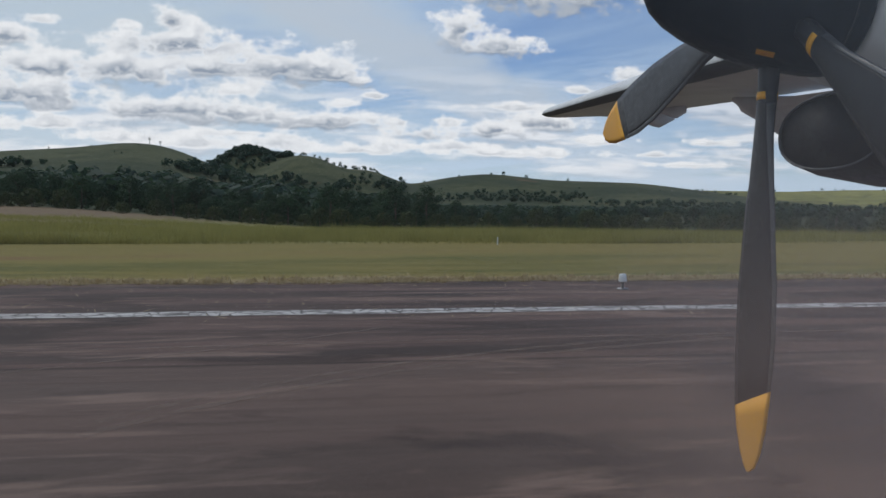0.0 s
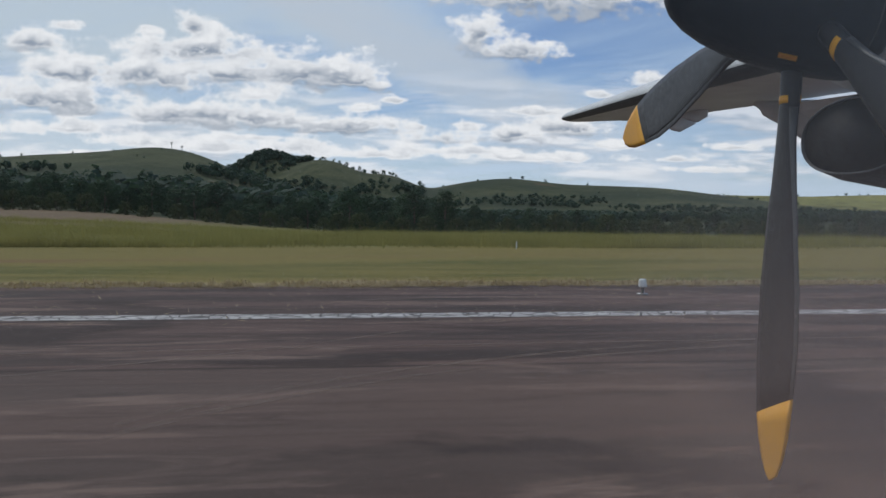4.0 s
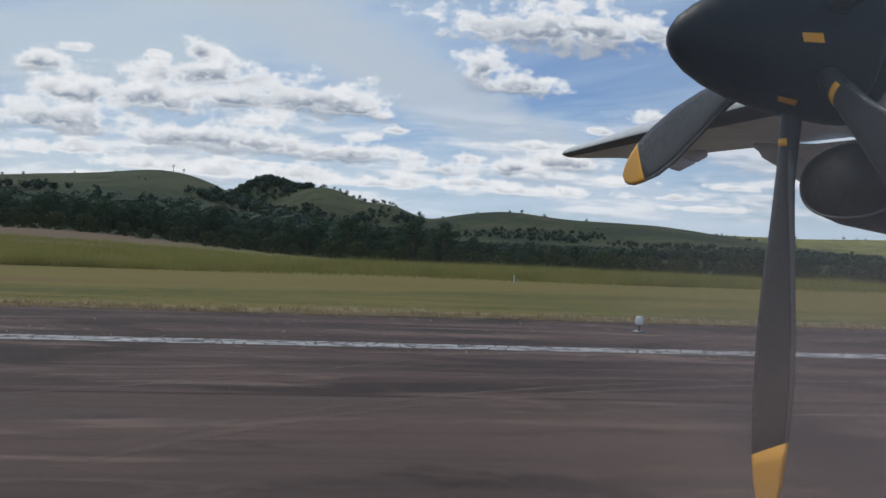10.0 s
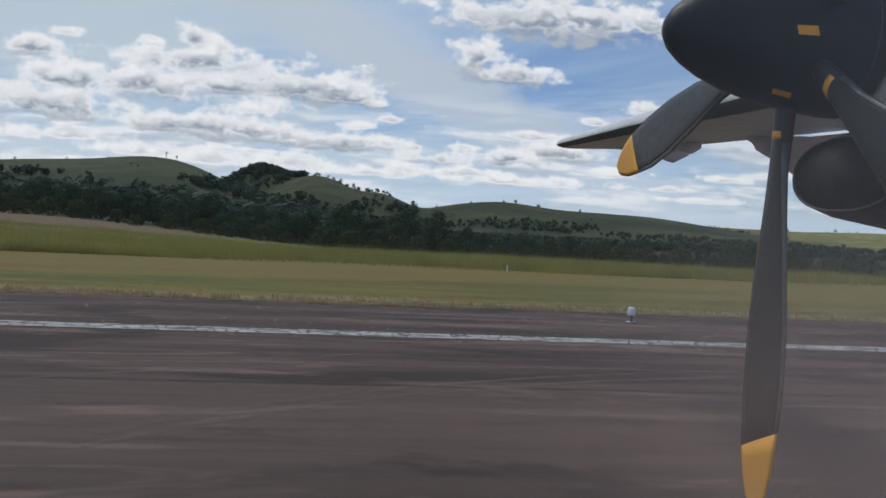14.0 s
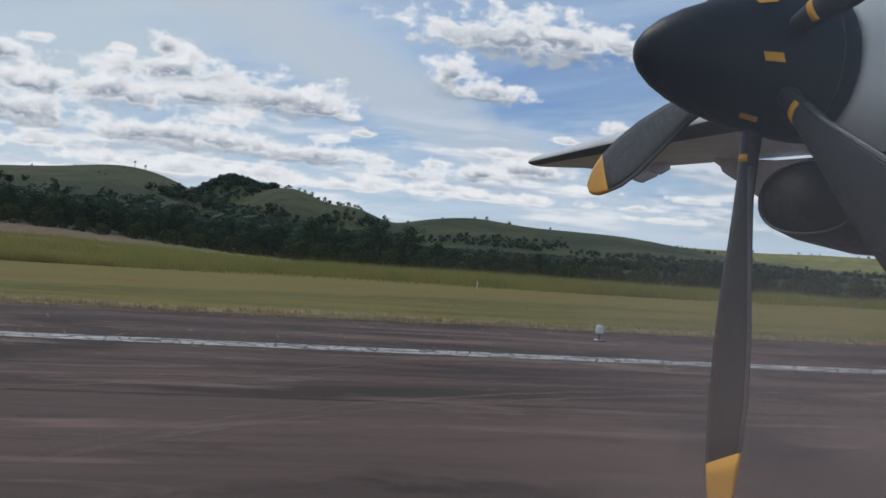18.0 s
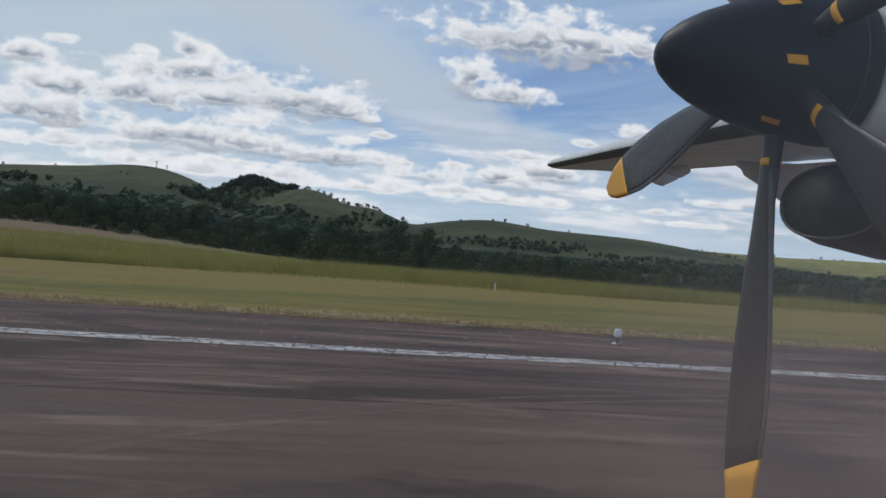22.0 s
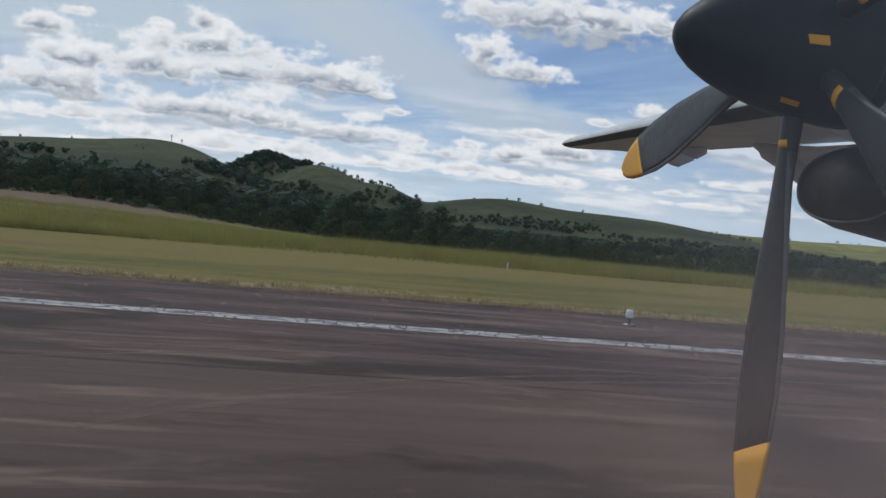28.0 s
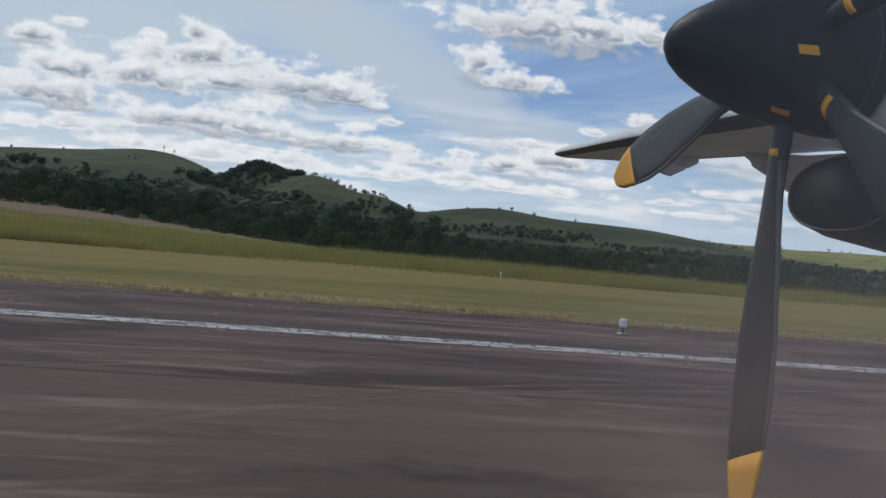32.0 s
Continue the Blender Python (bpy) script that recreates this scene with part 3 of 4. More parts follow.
def foil(c):
    """Half thickness of a rounded section at the chord fraction c."""
    return 5 * (0.2969 * math.sqrt(c) - 0.126 * c - 0.3516 * c * c + 0.2843 * c ** 3 - 0.1015 * c ** 4)


def wing_ring(y, shrink=1.0):
    lx, z, chord, th = wing_section(y)
    cs = [0.5 * (1 - math.cos(math.pi * i / 14)) for i in range(15)]
    up = [Vector((lx + (0.5 + (c - 0.5) * shrink) * chord, y, z + th * foil(c) * 1.15 * shrink + 0.03 * chord * (1 - (2 * c - 1) ** 2))) for c in cs]
    dn = [Vector((lx + (0.5 + (c - 0.5) * shrink) * chord, y, z - th * foil(c) * 0.85 * shrink + 0.03 * chord * (1 - (2 * c - 1) ** 2))) for c in cs]
    return up + list(reversed(dn[1:-1]))


def build_wing():
    bm = bmesh.new()
    ys = [-2.7, -1.2, 0.5, 2.2, 3.2, 4.4, 6, 8, 10, 11.6, 12.3]
    skin(bm, [wing_ring(y) for y in ys] + [wing_ring(12.52, 0.97), wing_ring(12.66, 0.9), wing_ring(12.75, 0.76), wing_ring(12.8, 0.5)])
    wing = part("wing", bm, GREY, plane, "light grey high wing with dark leading edge")
    # rubber boot over the nose of the wing
    bm = bmesh.new()
    rows = []
    for y in [4.3, 6, 8, 10, 11.6, 12.4]:
        lx, z, chord, th = wing_section(y)
        row = []
        for c, s in [(0.001, -1), (0.005, -1), (0.013, -1), (0.03, -1), (0.05, -1), (0.075, -1)]:
            cam_z = 0.03 * chord * (1 - (2 * c - 1) ** 2)
            row.append(Vector((lx + c * chord - 0.006, y, z + cam_z + s * th * foil(c) * (1.15 if s > 0 else 0.85) + s * 0.004)))
        rows.append(row)
    skin(bm, rows, closed=False)
    part("leading_edge_boot", bm, BOOT, wing, "black rubber de-icing boot")
    # flap let down behind the wing
    for y0, y1 in ((4.35, 6.6), (6.66, 8.9)):
        bm = bmesh.new()
        rings = []
        for y in (y0, y1):
            lx, z, chord, th = wing_section(y)
            x0, z0 = lx + 0.80 * chord, z - 0.10
            ring = []
            for c, s in [(0, 0), (0.15, 0.055), (0.4, 0.06), (1, 0.0), (0.4, -0.035), (0.15, -0.05)]:
                ln = 0.62
                ring.append(Vector((x0 + (c * ln) * math.cos(0.55) + s * math.sin(0.55), y, z0 - (c * ln) * math.sin(0.55) + s * math.cos(0.55))))
            rings.append(ring)
        skin(bm, rings)
        part("flap", bm, GREY, wing, "lowered light grey flap", smooth=False)
    # hinge fairings under the trailing edge
    for y, size, drop in ((5.6, 1.0, 0.3), (8.35, 1.25, 0.62), (10.25, 0.36, 0.13), (11.2, 0.62, 0.22)):
        lx, z, chord, th = wing_section(y)
        bm = bmesh.new()
        rings = []
        length = 1.15 * size
        x0 = lx + 0.62 * chord
        for k in (0.0, 0.12, 0.3, 0.5, 0.66, 0.8, 0.92, 1.0):
            w = 0.085 * size * math.sin(math.pi * (0.12 + 0.82 * k)) ** 0.7
            deep = drop * (1.6 * k if k < 0.62 else 1.0 - 0.55 * (k - 0.62) / 0.38)
            zt = z - 0.02 - 0.25 * th * (1 - k)
            rings.append([Vector((x0 + k * length, y + w * math.cos(a), zt - deep * 0.5 + (deep * 0.5 + 0.03) * math.sin(a))) for a in [2 * math.pi * i / 10 for i in range(10)]])
        skin(bm, rings)
        part("hinge_fairing", bm, GREY, wing)


build_wing()


def oval(x, cy, cz, ry, rz, power=2.0, n=28):
    out = []
    for i in range(n):
        a = 2 * math.pi * i / n
        c, s = math.cos(a), math.sin(a)
        out.append(Vector((x, cy + ry * math.copysign(abs(c) ** (2 / power), c), cz + rz * math.copysign(abs(s) ** (2 / power), s))))
    return out


def build_nacelle():
    bm = bmesh.new()
    y, z = AXIS_Y, AXIS_Z
    skin(bm, [oval(1.97, y, z, 0.28, 0.28), oval(1.985, y, z, 0.325, 0.325), oval(2.16, y, z, 0.382, 0.382), oval(2.58, y, z - 0.02, 0.41, 0.44, 2.3),
              oval(3.1, y, z - 0.05, 0.41, 0.48, 2.5), oval(4.1, y, z - 0.07, 0.41, 0.49, 2.5), oval(5.2, y, z, 0.35, 0.40, 2.3), oval(6.2, y, z + 0.08, 0.18, 0.20)])
    nac = part("engine_nacelle", bm, GREY, plane, "light grey engine cowling")
    # broad chin intake with a thin bright lip
    cz = 2.502
    bm = bmesh.new()
    skin(bm, [oval(1.975, y, cz, 0.336, 0.150, 2.3), oval(1.995, y, cz, 0.348, 0.164, 2.3), oval(2.06, y, cz - 0.003, 0.362, 0.185, 2.3), oval(2.3, y, cz, 0.385, 0.225, 2.4),
              oval(2.7, y, cz + 0.03, 0.40, 0.25, 2.4), oval(3.3, y, cz + 0.1, 0.38, 0.24, 2.3), oval(4.1, y, cz + 0.24, 0.28, 0.17)], cap=False)
    intake = part("intake", bm, COWL_DARK, nac, "dark engine air intake under the spinner")
    bm = bmesh.new()
    skin(bm, [oval(1.985, y, cz, 0.333, 0.147, 2.3), oval(1.974, y, cz, 0.335, 0.149, 2.3), oval(1.971, y, cz, 0.339, 0.153, 2.3), oval(1.976, y, cz, 0.343, 0.157, 2.3)], cap=False)
    part("intake_lip", bm, STEEL, intake, "bare metal lip of the air intake")
    bm = bmesh.new()
    skin(bm, [oval(1.985, y, cz, 0.333, 0.147, 2.3), oval(2.15, y, cz + 0.01, 0.30, 0.125, 2.2), oval(2.6, y, cz + 0.06, 0.20, 0.10)])
    part("intake_duct", bm, DUCT, intake, "dark inside of the air intake")
    bm = bmesh.new()
    skin(bm, [oval(2.18, y + 0.02, cz - 0.06, 0.26, 0.012), oval(2.20, y + 0.02, cz - 0.06, 0.26, 0.02), oval(2.5, y, cz, 0.2, 0.02)])
    part("splitter", bm, STEEL, intake)
    # oil cooler scoop and exhaust along the cowling
    bm = bmesh.new()
    skin(bm, [oval(2.4, y, z - 0.32, 0.14, 0.16), oval(2.62, y, z - 0.37, 0.20, 0.21), oval(3.2, y, z - 0.40, 0.22, 0.23)])
    part("cowl_scoop", bm, GREY, nac)
    # panel joints and a row of fasteners on the cowling
    for x in (2.30, 2.62):
        bm = bmesh.new()
        r = 0.398 if x < 2.5 else 0.414
        skin(bm, [oval(x, y, z - 0.012, r, r + 0.02 * (x > 2.5), 2.1), oval(x + 0.006, y, z - 0.012, r, r + 0.02 * (x > 2.5), 2.1)], cap=False)
        part("panel_joint", bm, BOOT, nac)


build_nacelle()

# degrees of each blade from straight down, towards the wing tip, as a running propeller shows them
BLADE_TURNS = (2.0, 79.0, 138.0, 196.0, 252.0, 308.0)
MARK_TURNS = (-25.0, 40.0, 108.0, 167.0, 224.0, 279.0)
PROP_R = 1.96


def build_propeller():
    bm = bmesh.new()
    prof = [(0.0, 0.0015), (0.011, 0.045), (0.04, 0.087), (0.098, 0.135), (0.178, 0.18), (0.285, 0.223), (0.41, 0.258), (0.534, 0.283), (0.66, 0.298), (0.73, 0.304), (0.765, 0.305), (0.78, 0.294)]
    lathe(bm, [(NOSE_X + a, r) for a, r in prof], "x", 48, (0, AXIS_Y, AXIS_Z))
    spinner = part("spinner", bm, SPINNER, plane, "dark charcoal pointed propeller spinner")
    # amber marks between the blades
    bm = bmesh.new()
    w, ln = 0.033, 0.072
    rows = []
    for i in range(5):
        a = (i / 4 - 0.5) * w / 0.27
        slant = (i / 4 - 0.5) * 0.012
        rows.append([Vector((x + slant, r * math.sin(a), -r * math.cos(a))) for x, r in ((0, 0.2625), (ln * 0.5, 0.2715), (ln, 0.279))])
    skin(bm, rows, closed=False)
    first = None
    for turn in MARK_TURNS:
        m = Matrix.Translation((NOSE_X + 0.405, AXIS_Y, AXIS_Z)) @ Matrix.Rotation(radians(turn), 4, "X")
        if first is None:
            first = part("mark", bm, YELLOW, spinner, "amber paint mark", place=m)
        else:
            ob = new("mark", first.data)
            ob.parent, ob.matrix_basis = spinner, m
    # joint between the spinner and its back plate
    bm = bmesh.new()
    lathe(bm, [(NOSE_X + 0.700, 0.3005), (NOSE_X + 0.701, 0.3025), (NOSE_X + 0.706, 0.303), (NOSE_X + 0.707, 0.3008)], "x", 48, (0, AXIS_Y, AXIS_Z))
    part("back_plate_joint", bm, BOOT, spinner)

    # leading and trailing edge from the blade's axis, by radius
    at = (0.25, 0.32, 0.55, 0.85, 1.16, 1.42, 1.65, 1.78, 1.87, 1.93, 1.96)
    lead = (0.044, 0.044, 0.056, 0.105, 0.150, 0.160, 0.140, 0.118, 0.085, 0.048, 0.0)
    trail = (-0.044, -0.046, -0.100, -0.150, -0.178, -0.175, -0.148, -0.120, -0.088, -0.055, -0.02)

    def blade_ring(r, c0=0.0, c1=1.0, fat=1.0):
        """Section at the radius r; c runs from the trailing to the leading edge."""
        le, tr = float(np.interp(r, at, lead)), float(np.interp(r, at, trail))
        th = float(np.interp(r, (0.25, 0.32, 0.55, 0.9, 1.4, 1.96), (0.080, 0.078, 0.050, 0.028, 0.018, 0.006)))
        tilt = float(np.interp(r, (0.3, 0.8, 1.96), (0.20, 0.08, 0.04)))
        ring = []
        cs = [c0 + (c1 - c0) * i / 8 for i in range(9)]
        for s in (1, -1):
            for c in (cs if s > 0 else list(reversed(cs))[1:-1]):
                off = tr + (le - tr) * c
                slant = float(np.interp(r, (1.0, 1.64, 1.96), (0.0, 0.5, 0.1)))
                h = th * 0.5 * fat * math.sqrt(max(0.0, 1 - (2 * c - 1) ** 2)) * s
                ring.append(Vector((-off * tilt - h, -off + h * tilt, -r + slant * off)))
        return ring
    rs = [0.25, 0.29, 0.34, 0.42, 0.55, 0.7, 0.85, 1.0, 1.16, 1.3, 1.42, 1.54, 1.64]
    bm = bmesh.new()
    skin(bm, [blade_ring(r) for r in rs])
    blade_me = None
    tip_me = strip_me = patch_me = None
    for turn in BLADE_TURNS:
        m = Matrix.Translation((HUB_X, AXIS_Y, AXIS_Z)) @ Matrix.Rotation(radians(turn), 4, "X")
        if blade_me is None:
            b = part("blade", bm, BLADE, plane, "dark grey curved propeller blade", place=m)
            tb = bmesh.new()
            skin(tb, [blade_ring(r) for r in (1.64, 1.71, 1.78, 1.83, 1.87, 1.90, 1.93, 1.948, 1.96)])
            tip = part("blade_tip", tb, YELLOW, b, "amber painted blade tip")
            sb = bmesh.new()
            skin(sb, [[p + Vector((-0.0015, 0, 0)) for p in blade_ring(r, 0.93, 1.0, 1.1)] for r in rs[3:]])
            strip = part("erosion_strip", sb, STEEL, b, "bare metal leading edge strip")
            pb = bmesh.new()
            skin(pb, [blade_ring(r, 0.12, 0.88, 1.08) for r in (0.372, 0.402)])
            patch = part("mark", pb, YELLOW, b, "small amber mark")
            blade_me, tip_me, strip_me, patch_me = b.data, tip.data, strip.data, patch.data
        else:
            b = new("blade", blade_me)
            b.parent, b.matrix_basis = plane, m
            b["label"] = "dark grey curved propeller blade"
            for nm, me in (("blade_tip", tip_me), ("erosion_strip", strip_me), ("mark", patch_me)):
                o = new(nm, me)
                o.parent = b


build_propeller()


def build_gear():
    for x, y, r in ((-4.4, BODY_Y, 0.28), (6.4, BODY_Y - 2.05, 0.42), (6.4, BODY_Y + 2.05, 0.42)):
        bm = bmesh.new()
        lathe(bm, [(-0.13, r * 0.55), (-0.125, r * 0.9), (-0.08, r), (0.08, r), (0.125, r * 0.9), (0.13, r * 0.55)], "y", 28, (x, y, r))
        wheel = part("wheel", bm, RUBBER, plane, "black rubber landing wheel")
        bm = bmesh.new()
        top = Vector((x, BODY_Y + (y - BODY_Y) * 0.45, 1.15))
        low = Vector((x, y - math.copysign(0.2, y - BODY_Y + 1e-6), r))
        side, fwd = Vector((0, 0.06, 0)), Vector((0.06, 0, 0))
        skin(bm, [[low + side * c + fwd * s for c, s in ((1, 0), (0, 1), (-1, 0), (0, -1))], [top + side * c * 1.3 + fwd * s * 1.3 for c, s in ((1, 0), (0, 1), (-1, 0), (0, -1))]])
        part("gear_leg", bm, METAL, plane)


build_gear()


# ---- runway lights and stakes ----
def runway_light(x, y):
    ob = empty("runway_light", pose(x, y, 0), label="white runway edge light on a short metal stem", category="light", group="runway edge lights")
    bm = bmesh.new()
    lathe(bm, [(0, 0.15), (0.025, 0.15), (0.04, 0.10)], "z", 20)
    part("base_plate", bm, METAL, ob)
    bm = bmesh.new()
    lathe(bm, [(0.035, 0.035), (0.19, 0.035), (0.20, 0.06)], "z", 16)
    part("stem", bm, METAL, ob)
    bm = bmesh.new()
    lathe(bm, [(0.19, 0.085), (0.20, 0.105), (0.23, 0.108), (0.37, 0.092), (0.395, 0.082), (0.402, 0.06), (0.404, 0.005)], "z", 20)
    part("lens", bm, LENS, ob, "white frosted lens")
    return ob


light0 = runway_light(7.3, LIGHT_Y)
for k in (-3, -2, -1, 1, 2, 3, 4):
    copy_thing(light0, pose(7.3 + 60 * k, LIGHT_Y, 0))


def stake(x, y):
    ob = empty("marker_stake", pose(x, y, lz(x, y) - 0.04), label="thin white wooden marker stake in the grass", category="stake", group="marker stakes")
    bm = bmesh.new()
    box(bm, -0.025, 0.025, -0.025, 0.025, 0, 0.42, 0.006)
    part("post", bm, WHITE, ob, smooth=False)
    return ob


stake(8.6, 40.2)


def mast(bearing, d, tall):
    x, y = d * math.sin(radians(bearing)), d * math.cos(radians(bearing))
    ob = empty("antenna_mast", pose(x, y, lz(x, y) - 0.3), label="slim metal antenna mast on a hilltop", category="mast", group="hilltop masts")
    bm = bmesh.new()
    lathe(bm, [(0, 0.5), (tall * 0.5, 0.3), (tall, 0.15)], "z", 8)
    part("pole", bm, METAL, ob)
    for k in (0.78, 0.95):
        bm = bmesh.new()
        box(bm, -1.3, 1.3, -0.25, 0.25, tall * k - 0.3, tall * k + 0.5, 0.05)
        part("antenna", bm, METAL, ob, smooth=False)


mast(-13.3, 905, 9.0)
mast(-12.6, 905, 7.5)


# ---- trees ----
def tree_kind(name, seed, height, spread, mat, leaf=0.42, clumps=18, per=70, low=0.18):
    """A tree: trunk with limbs, crown of many small leaf clusters."""
    rng = random.Random(seed)
    root = empty(name, pose(0, 0, 0))
    bm = bmesh.new()
    tall = height * 0.62
    lean = Vector((rng.uniform(-0.06, 0.06), rng.uniform(-0.06, 0.06), 1))
    skin(bm, [[lean * h + Vector((r * math.cos(a), r * math.sin(a), 0)) for a in [2 * math.pi * i / 7 for i in range(7)]]
              for h, r in ((-0.5, height * 0.034), (0.3, height * 0.026), (tall * 0.5, height * 0.019), (tall, height * 0.008))])
    centres = []
    for i in range(clumps):
        k = (i + 0.5) / clumps
        a = i * 2.399 + rng.uniform(-0.5, 0.5)
        h = height * (low + (0.93 - low) * k)
        wide = spread * (math.sin(math.pi * min(1, 0.22 + 0.74 * k)) ** 0.8) * rng.uniform(0.45, 1.0)
        centres.append((Vector((wide * math.cos(a), wide * math.sin(a), h)), spread * rng.uniform(0.26, 0.44)))
    for c, r in centres[::2]:
        start = lean * min(tall * 0.95, c.z * 0.62)
        d = c - start
        s = d.orthogonal().normalized()
        t = d.cross(s).normalized()
        w = height * 0.008
        skin(bm, [[start + (s * math.cos(a) + t * math.sin(a)) * w for a in (0, 2.1, 4.2)], [c + (s * math.cos(a) + t * math.sin(a)) * w * 0.3 for a in (0, 2.1, 4.2)]])
    part("trunk", bm, BARK, root, "brown trunk and limbs")
    verts, faces, turns = [], [], []
    heart = Vector((0, 0, height * 0.5))
    for c, r in centres:
        for _ in range(per):
            d = Vector((rng.gauss(0, 1), rng.gauss(0, 1), rng.gauss(0, 1))).normalized()
            p = c + Vector((d.x, d.y, d.z * 0.78)) * r * rng.uniform(0.55, 1.08)
            u = Vector((rng.gauss(0, 1), rng.gauss(0, 1), rng.gauss(0, 0.6))).normalized()
            w = (d + Vector((0, 0, 0.4)) + Vector((rng.gauss(0, 0.4), rng.gauss(0, 0.4), rng.gauss(0, 0.4)))).cross(u).normalized()
            q = leaf * rng.uniform(0.6, 1.3)
            b = len(verts)
            verts += [p - u * q * 0.6, p + w * q * 0.36, p + u * q * 0.7, p - w * q * 0.36]
            faces.append((b, b + 3, b + 2, b + 1))
            # leaves shade with the rounding of their clump
            turns += [(d * 0.9 + (p - heart).normalized() * 0.6 + Vector((rng.gauss(0, 0.15), rng.gauss(0, 0.15), 0.1))).normalized()] * 4
    me = soup("crown", verts, faces, mat, True)
    me.normals_split_custom_set_from_vertices(turns)
    crown = new("crown", me)
    crown.parent = root
    return root


KINDS = [
    tree_kind("tree", 1, 8.0, 3.8, LEAF, 0.34, 22, 120, 0.08), tree_kind("tree", 2, 9.5, 3.6, LEAF, 0.34, 24, 120, 0.10), tree_kind("tree", 3, 6.5, 4.2, LEAF, 0.34, 20, 120, 0.05),
    tree_kind("tree", 4, 7.2, 3.2, LEAF, 0.32, 20, 120, 0.06), tree_kind("tree", 5, 11.0, 4.8, LEAF, 0.38, 28, 130, 0.10), tree_kind("tree", 6, 4.6, 3.0, LEAF_PALE, 0.30, 16, 100, 0.04),
]
TREE_LABELS = ["dark green broad-leaved tree beyond the grass strip", "tall dark green tree at the field's edge", "low spreading dark green tree",
               "rounded dark green tree at the foot of the hill", "large dense dark green tree", "low pale green bush at the field's edge"]


def polar(bearing, d):
    return d * math.sin(radians(bearing)), d * math.cos(radians(bearing))


def plant():
    rng = random.Random(11)
    used = set()
    def put(kind, x, y, size):
        src = KINDS[kind]
        m = pose(x, y, lz(x, y) - 0.1, 0, 0, rng.uniform(0, 360)) @ Matrix.Diagonal((size, size, size * rng.uniform(0.9, 1.1), 1))
        if kind in used:
            ob = copy_thing(src, m)
            ob.matrix_basis = m
        else:
            ob = src
            ob.matrix_basis = m
            used.add(kind)
        tagged(ob, TREE_LABELS[kind], "bush" if kind == 5 else "tree", "trees along the field")
    b = -48.0
    while b < 58:
        d = 175 + 40 * rng.random() + 30 * max(0, -b / 25)
        if b < 7:
            put(rng.choice((0, 1, 2, 3, 4, 2)), *polar(b + rng.uniform(-0.4, 0.4), d), rng.uniform(0.75, 1.1))
        else:
            put(rng.choice((2, 3, 5, 2, 5)), *polar(b + rng.uniform(-0.4, 0.4), d), rng.uniform(0.5, 0.95))
        b += rng.uniform(0.75, 1.35)
    b = -46.0
    while b < 56:
        put(rng.choice((0, 1, 3, 4)), *polar(b, 225 + 60 * rng.random()), rng.uniform(0.8, 1.2) if b < 7 else rng.uniform(0.45, 0.8))
        b += rng.uniform(0.9, 1.7)
    b = -44.0
    while b < 56:
        put(5, *polar(b, 150 + 25 * rng.random() + 20 * max(0, -b / 25)), rng.uniform(0.55, 1.0))
        b += rng.uniform(0.9, 2.6)


plant()


def crowns(name, spots, mat, per, seed, label):
    """Far woods: many small leaf clusters for each crown, in one mesh."""
    rng = np.random.default_rng(seed)
    n = len(spots)
    pos = np.array([[x, y, 0, s] for x, y, s in spots])
    pos[:, 2] = land_height(pos[:, 0], pos[:, 1])
    c = np.repeat(pos, per, 0)
    d = rng.normal(size=(n * per, 3))
    d /= np.linalg.norm(d, axis=1)[:, None]
    d *= rng.uniform(0.5, 1.0, (n * per, 1))
    p = np.stack([c[:, 0] + d[:, 0] * c[:, 3] * 0.52, c[:, 1] + d[:, 1] * c[:, 3] * 0.52, c[:, 2] + c[:, 3] * (0.52 + 0.48 * d[:, 2])], 1)
    # leaf clusters face outwards and up
    face = d + np.array([0, 0, 0.35]) + rng.normal(0, 0.25, (n * per, 3))
    u = np.cross(face, rng.normal(size=(n * per, 3)))
    w = np.cross(face, u)
    q = (c[:, 3] * rng.uniform(0.09, 0.20, n * per))[:, None]
    u = u / np.linalg.norm(u, axis=1)[:, None] * q
    w = w / np.linalg.norm(w, axis=1)[:, None] * q
    verts = np.stack([p - u, p + w, p + u, p - w], 1).reshape(-1, 3)
    faces = np.arange(n * per * 4).reshape(-1, 4)[:, ::-1]
    me = soup(name, verts.tolist(), faces.tolist(), mat, True)
    turn = d / np.linalg.norm(d, axis=1)[:, None] + np.array([0, 0, 0.25]) + rng.normal(0, 0.12, (n * per, 3))
    turn /= np.linalg.norm(turn, axis=1)[:, None]
    me.normals_split_custom_set_from_vertices(np.repeat(turn, 4, 0).tolist())
    tagged(new(name, me), label, "trees", kind="stuff")


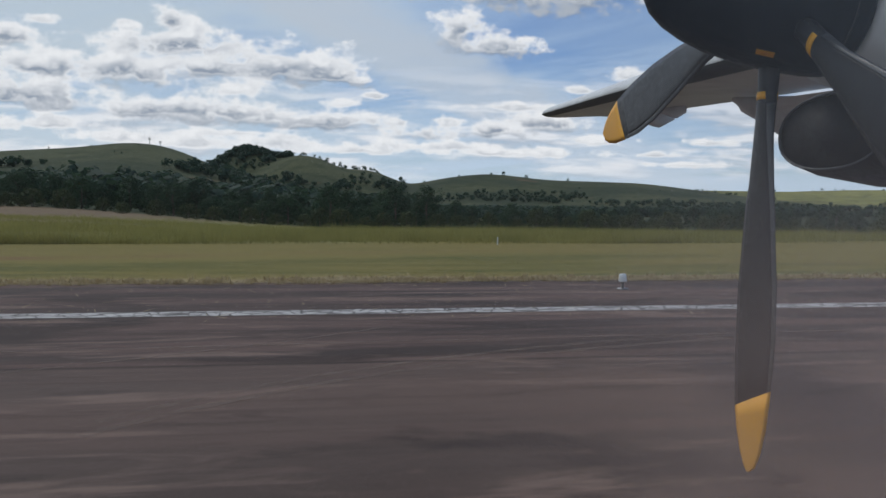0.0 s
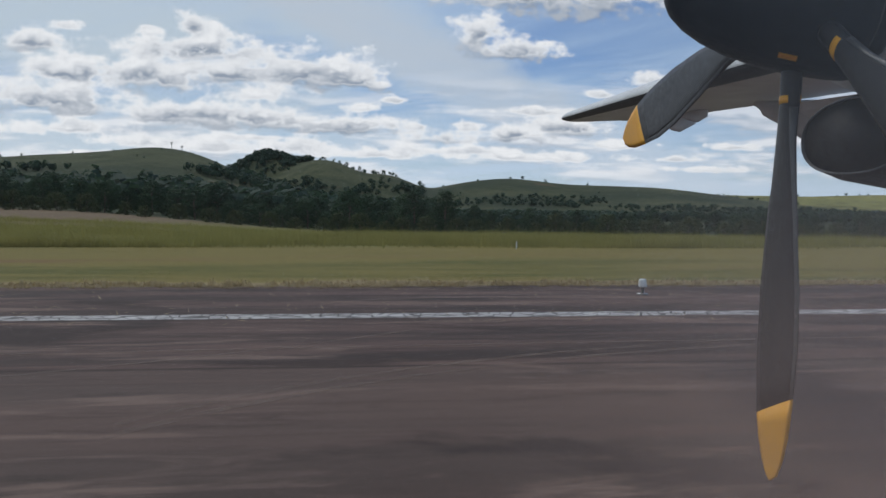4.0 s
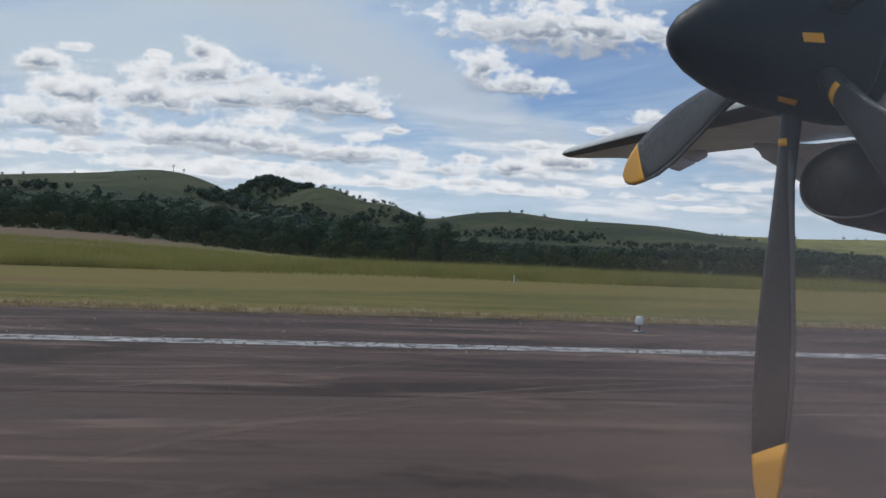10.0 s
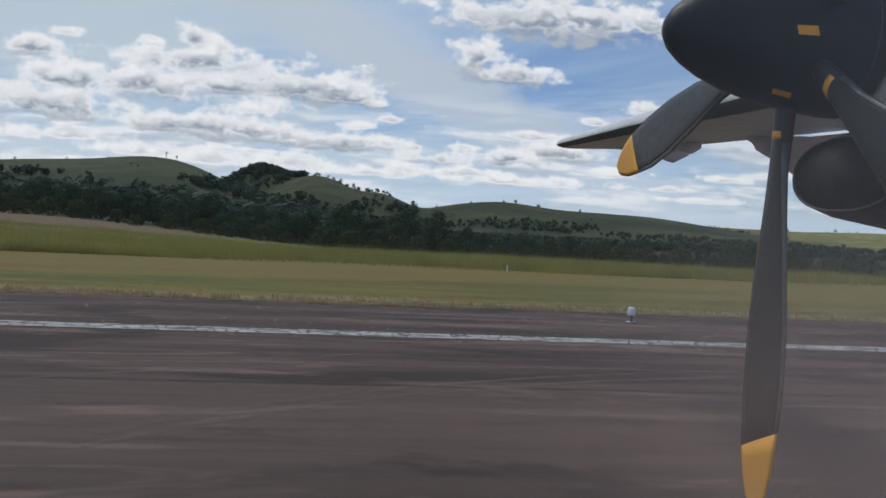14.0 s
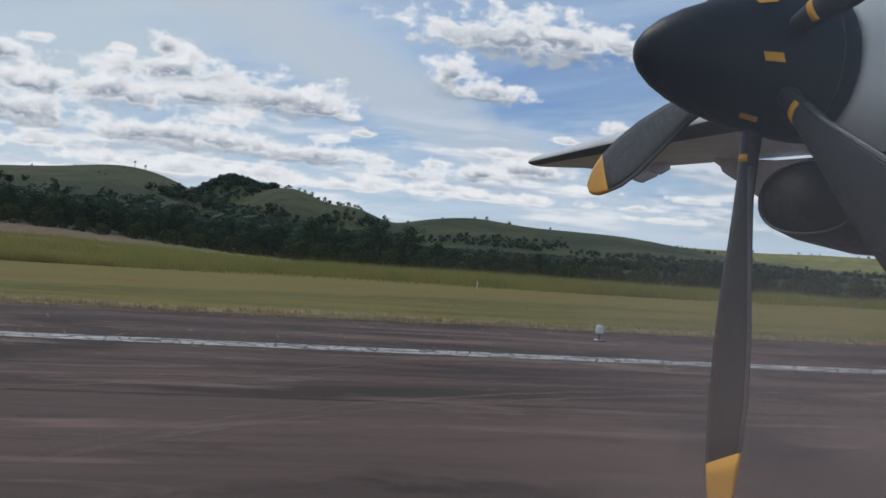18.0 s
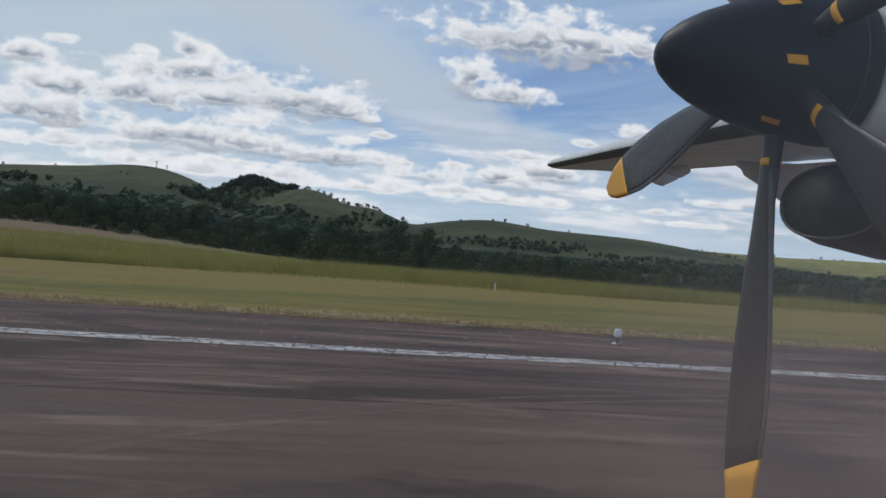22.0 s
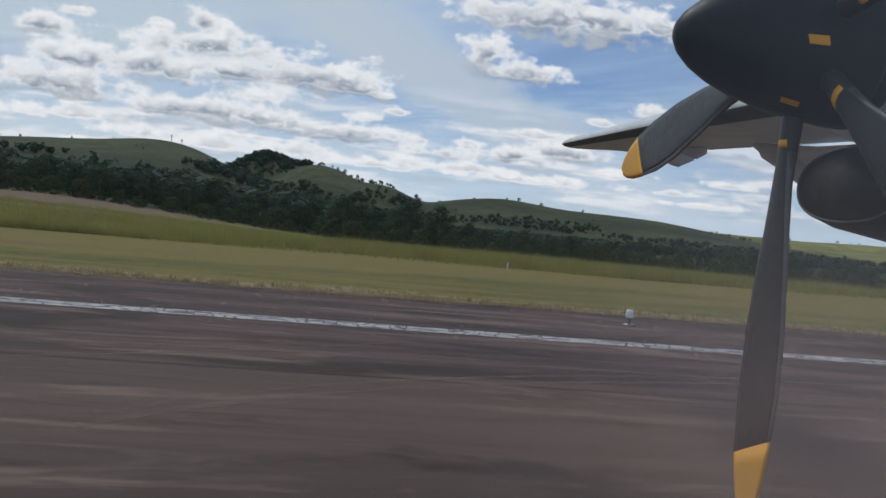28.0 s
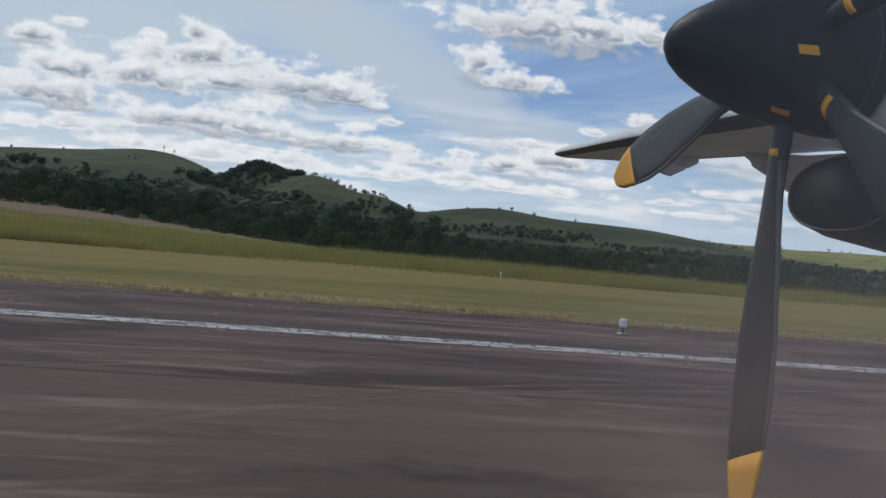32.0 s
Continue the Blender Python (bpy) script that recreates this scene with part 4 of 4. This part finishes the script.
def far_woods():
    rng = random.Random(5)
    knoll, slope, ridge = [], [], []
    # wooded knoll
    for _ in range(520):
        b, d = rng.uniform(-9.2, -3.4), rng.gauss(1315, 50)
        knoll.append((*polar(b, d), rng.uniform(5, 12)))
    # dark woods and scrub on the lower slopes
    for _ in range(15000):
        b, d = rng.uniform(-52, 60), rng.uniform(270, 1150) if rng.random() < 0.82 else rng.uniform(1150, 2300)
        x, y = polar(b, d)
        h = lz(x, y)
        v = noise.fractal(Vector((x * 0.005, y * 0.005, 2.0)), 1.0, 2.0, 4)
        foot = (0.75 if b < 6 else 0.22) if d < 480 else 0.0
        wood = 0.20 if b < 5 else 0.02
        lit = -0.45 if d > 1500 else 0.0
        crest = 1.2 if (b < -8.5 and h > 29) or (b > 5 and h > 22) else 0.0
        if v + foot + wood + lit - 0.008 * max(0, h - 14) - crest > 0.10:
            slope.append((x, y, rng.uniform(5, 8) * (1.0 + 0.6 * rng.random() ** 3) if b < 6 else rng.uniform(3.0, 6.5)))
        elif rng.random() < (0.015 if d < 1500 else 0.01):
            slope.append((x, y, rng.uniform(1.2, 3.4)))
    # single trees on the crests
    for b, d, n, spread in ((36, 2300, 26, 13), (25, 2000, 14, 8), (10, 1250, 7, 9), (-0.8, 1230, 30, 3.5)):
        for _ in range(n):
            ridge.append((*polar(b + rng.uniform(-spread, spread), d + rng.uniform(-25, 60)), rng.uniform(4, 9)))
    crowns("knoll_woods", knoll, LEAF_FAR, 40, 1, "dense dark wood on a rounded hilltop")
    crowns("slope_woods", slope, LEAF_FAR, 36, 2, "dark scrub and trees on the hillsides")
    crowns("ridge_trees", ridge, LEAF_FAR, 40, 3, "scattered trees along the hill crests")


far_woods()


# ---- grass ----
def blades(name, n, seed, xr, yr, high, wide, lean, mat, label, thin=None, flat=False, base=-0.04):
    rng = np.random.default_rng(seed)
    y = yr[0] + (yr[1] - yr[0]) * rng.random(n) ** 1.15
    x = y * (xr[0] + (xr[1] - xr[0]) * rng.random(n))
    if thin is not None:
        keep = thin(x, y, rng)
        x, y = x[keep], y[keep]
        n = len(x)
    z = land_height(x, y) + base
    h = high[0] + (high[1] - high[0]) * rng.random(n) ** 1.5
    h *= 0.85 + 0.22 * np.sin(x * 0.55 + 2 * np.sin(y * 0.4)) + 0.16 * np.sin(x * 1.9 + y * 1.3) + 0.12 * np.sin(x * 0.17 - y * 0.23)
    a = rng.uniform(0, 2 * np.pi, n)
    w = wide * rng.uniform(0.6, 1.4, n)
    lx, ly = rng.normal(0, lean, n) * h, rng.normal(0, lean, n) * h
    zz = h * (0.25 if flat else 1.0)
    v = np.stack([np.stack([x - w * np.cos(a), y - w * np.sin(a), z], 1), np.stack([x + w * np.cos(a), y + w * np.sin(a), z], 1), np.stack([x + lx, y + ly, z + zz], 1)], 1).reshape(-1, 3)
    f = np.arange(n * 3).reshape(-1, 3)
    me = soup(name, v.tolist(), f.tolist(), mat)
    tagged(new(name, me), label, "grass", kind="stuff")


def patchy(scale, level):
    def f(x, y, rng):
        v = np.sin(x * scale + 1.3 * np.sin(y * scale * 1.7)) + np.sin(y * scale * 2.1 + x * scale * 0.4 + 2)
        return v + rng.normal(0, 0.8, len(x)) > level
    return f


blades("tall_grass", 260000, 3, (-0.62, 1.1), (43, 95), (0.3, 0.85), 0.016, 0.35, GRASS_TALL, "tall uncut green and yellow grass", patchy(0.10, -0.6))
blades("tall_grass_edge", 90000, 8, (-0.62, 1.1), (41, 46), (0.25, 0.95), 0.014, 0.35, GRASS_TALL, "tall grass at the edge of the mown strip", patchy(0.16, 0.2))
blades("mown_grass", 50000, 4, (-0.62, 1.1), (20.9, 44), (0.05, 0.16), 0.016, 1.0, GRASS_LOW, "short mown grass, partly dry", patchy(0.5, -0.2), True)
blades("dry_straw", 42000, 5, (-0.64, 1.12), (20.62, 22.1), (0.10, 0.46), 0.02, 1.1, STRAW, "dry cut straw along the runway's edge", patchy(0.9, -0.7), True)


def tufts(name, n, per, seed, yr, high, mat, label):
    """Small grass tufts: a few blades leaning out of one root each."""
    rng = np.random.default_rng(seed)
    y = rng.uniform(yr[0], yr[1], n)
    x = y * rng.uniform(-0.62, 1.1, n)
    x, y = np.repeat(x, per) + rng.normal(0, 0.05, n * per), np.repeat(y, per) + rng.normal(0, 0.05, n * per)
    size = np.repeat(rng.uniform(high[0], high[1], n), per) * rng.uniform(0.6, 1.1, n * per)
    a = rng.uniform(0, 2 * np.pi, n * per)
    out = size * rng.uniform(0.2, 0.9, n * per)
    z = land_height(x, y) - 0.04
    w = 0.016
    v = np.stack([np.stack([x - w * np.sin(a), y + w * np.cos(a), z], 1), np.stack([x + w * np.sin(a), y - w * np.cos(a), z], 1),
                  np.stack([x + out * np.cos(a), y + out * np.sin(a), z + size], 1)], 1).reshape(-1, 3)
    me = soup(name, v.tolist(), np.arange(n * per * 3).reshape(-1, 3).tolist(), mat)
    tagged(new(name, me), label, "grass", kind="stuff")


tufts("edge_tufts", 700, 14, 22, (20.65, 22.0), (0.06, 0.24), STRAW, "dry tufts growing over the runway's edge")
blades("straw_litter", 420, 31, (-0.6, 0.9), (14.2, 20.6), (0.05, 0.2), 0.012, 1.4, STRAW, "loose bits of dry straw blown onto the runway", None, True, 0.004)
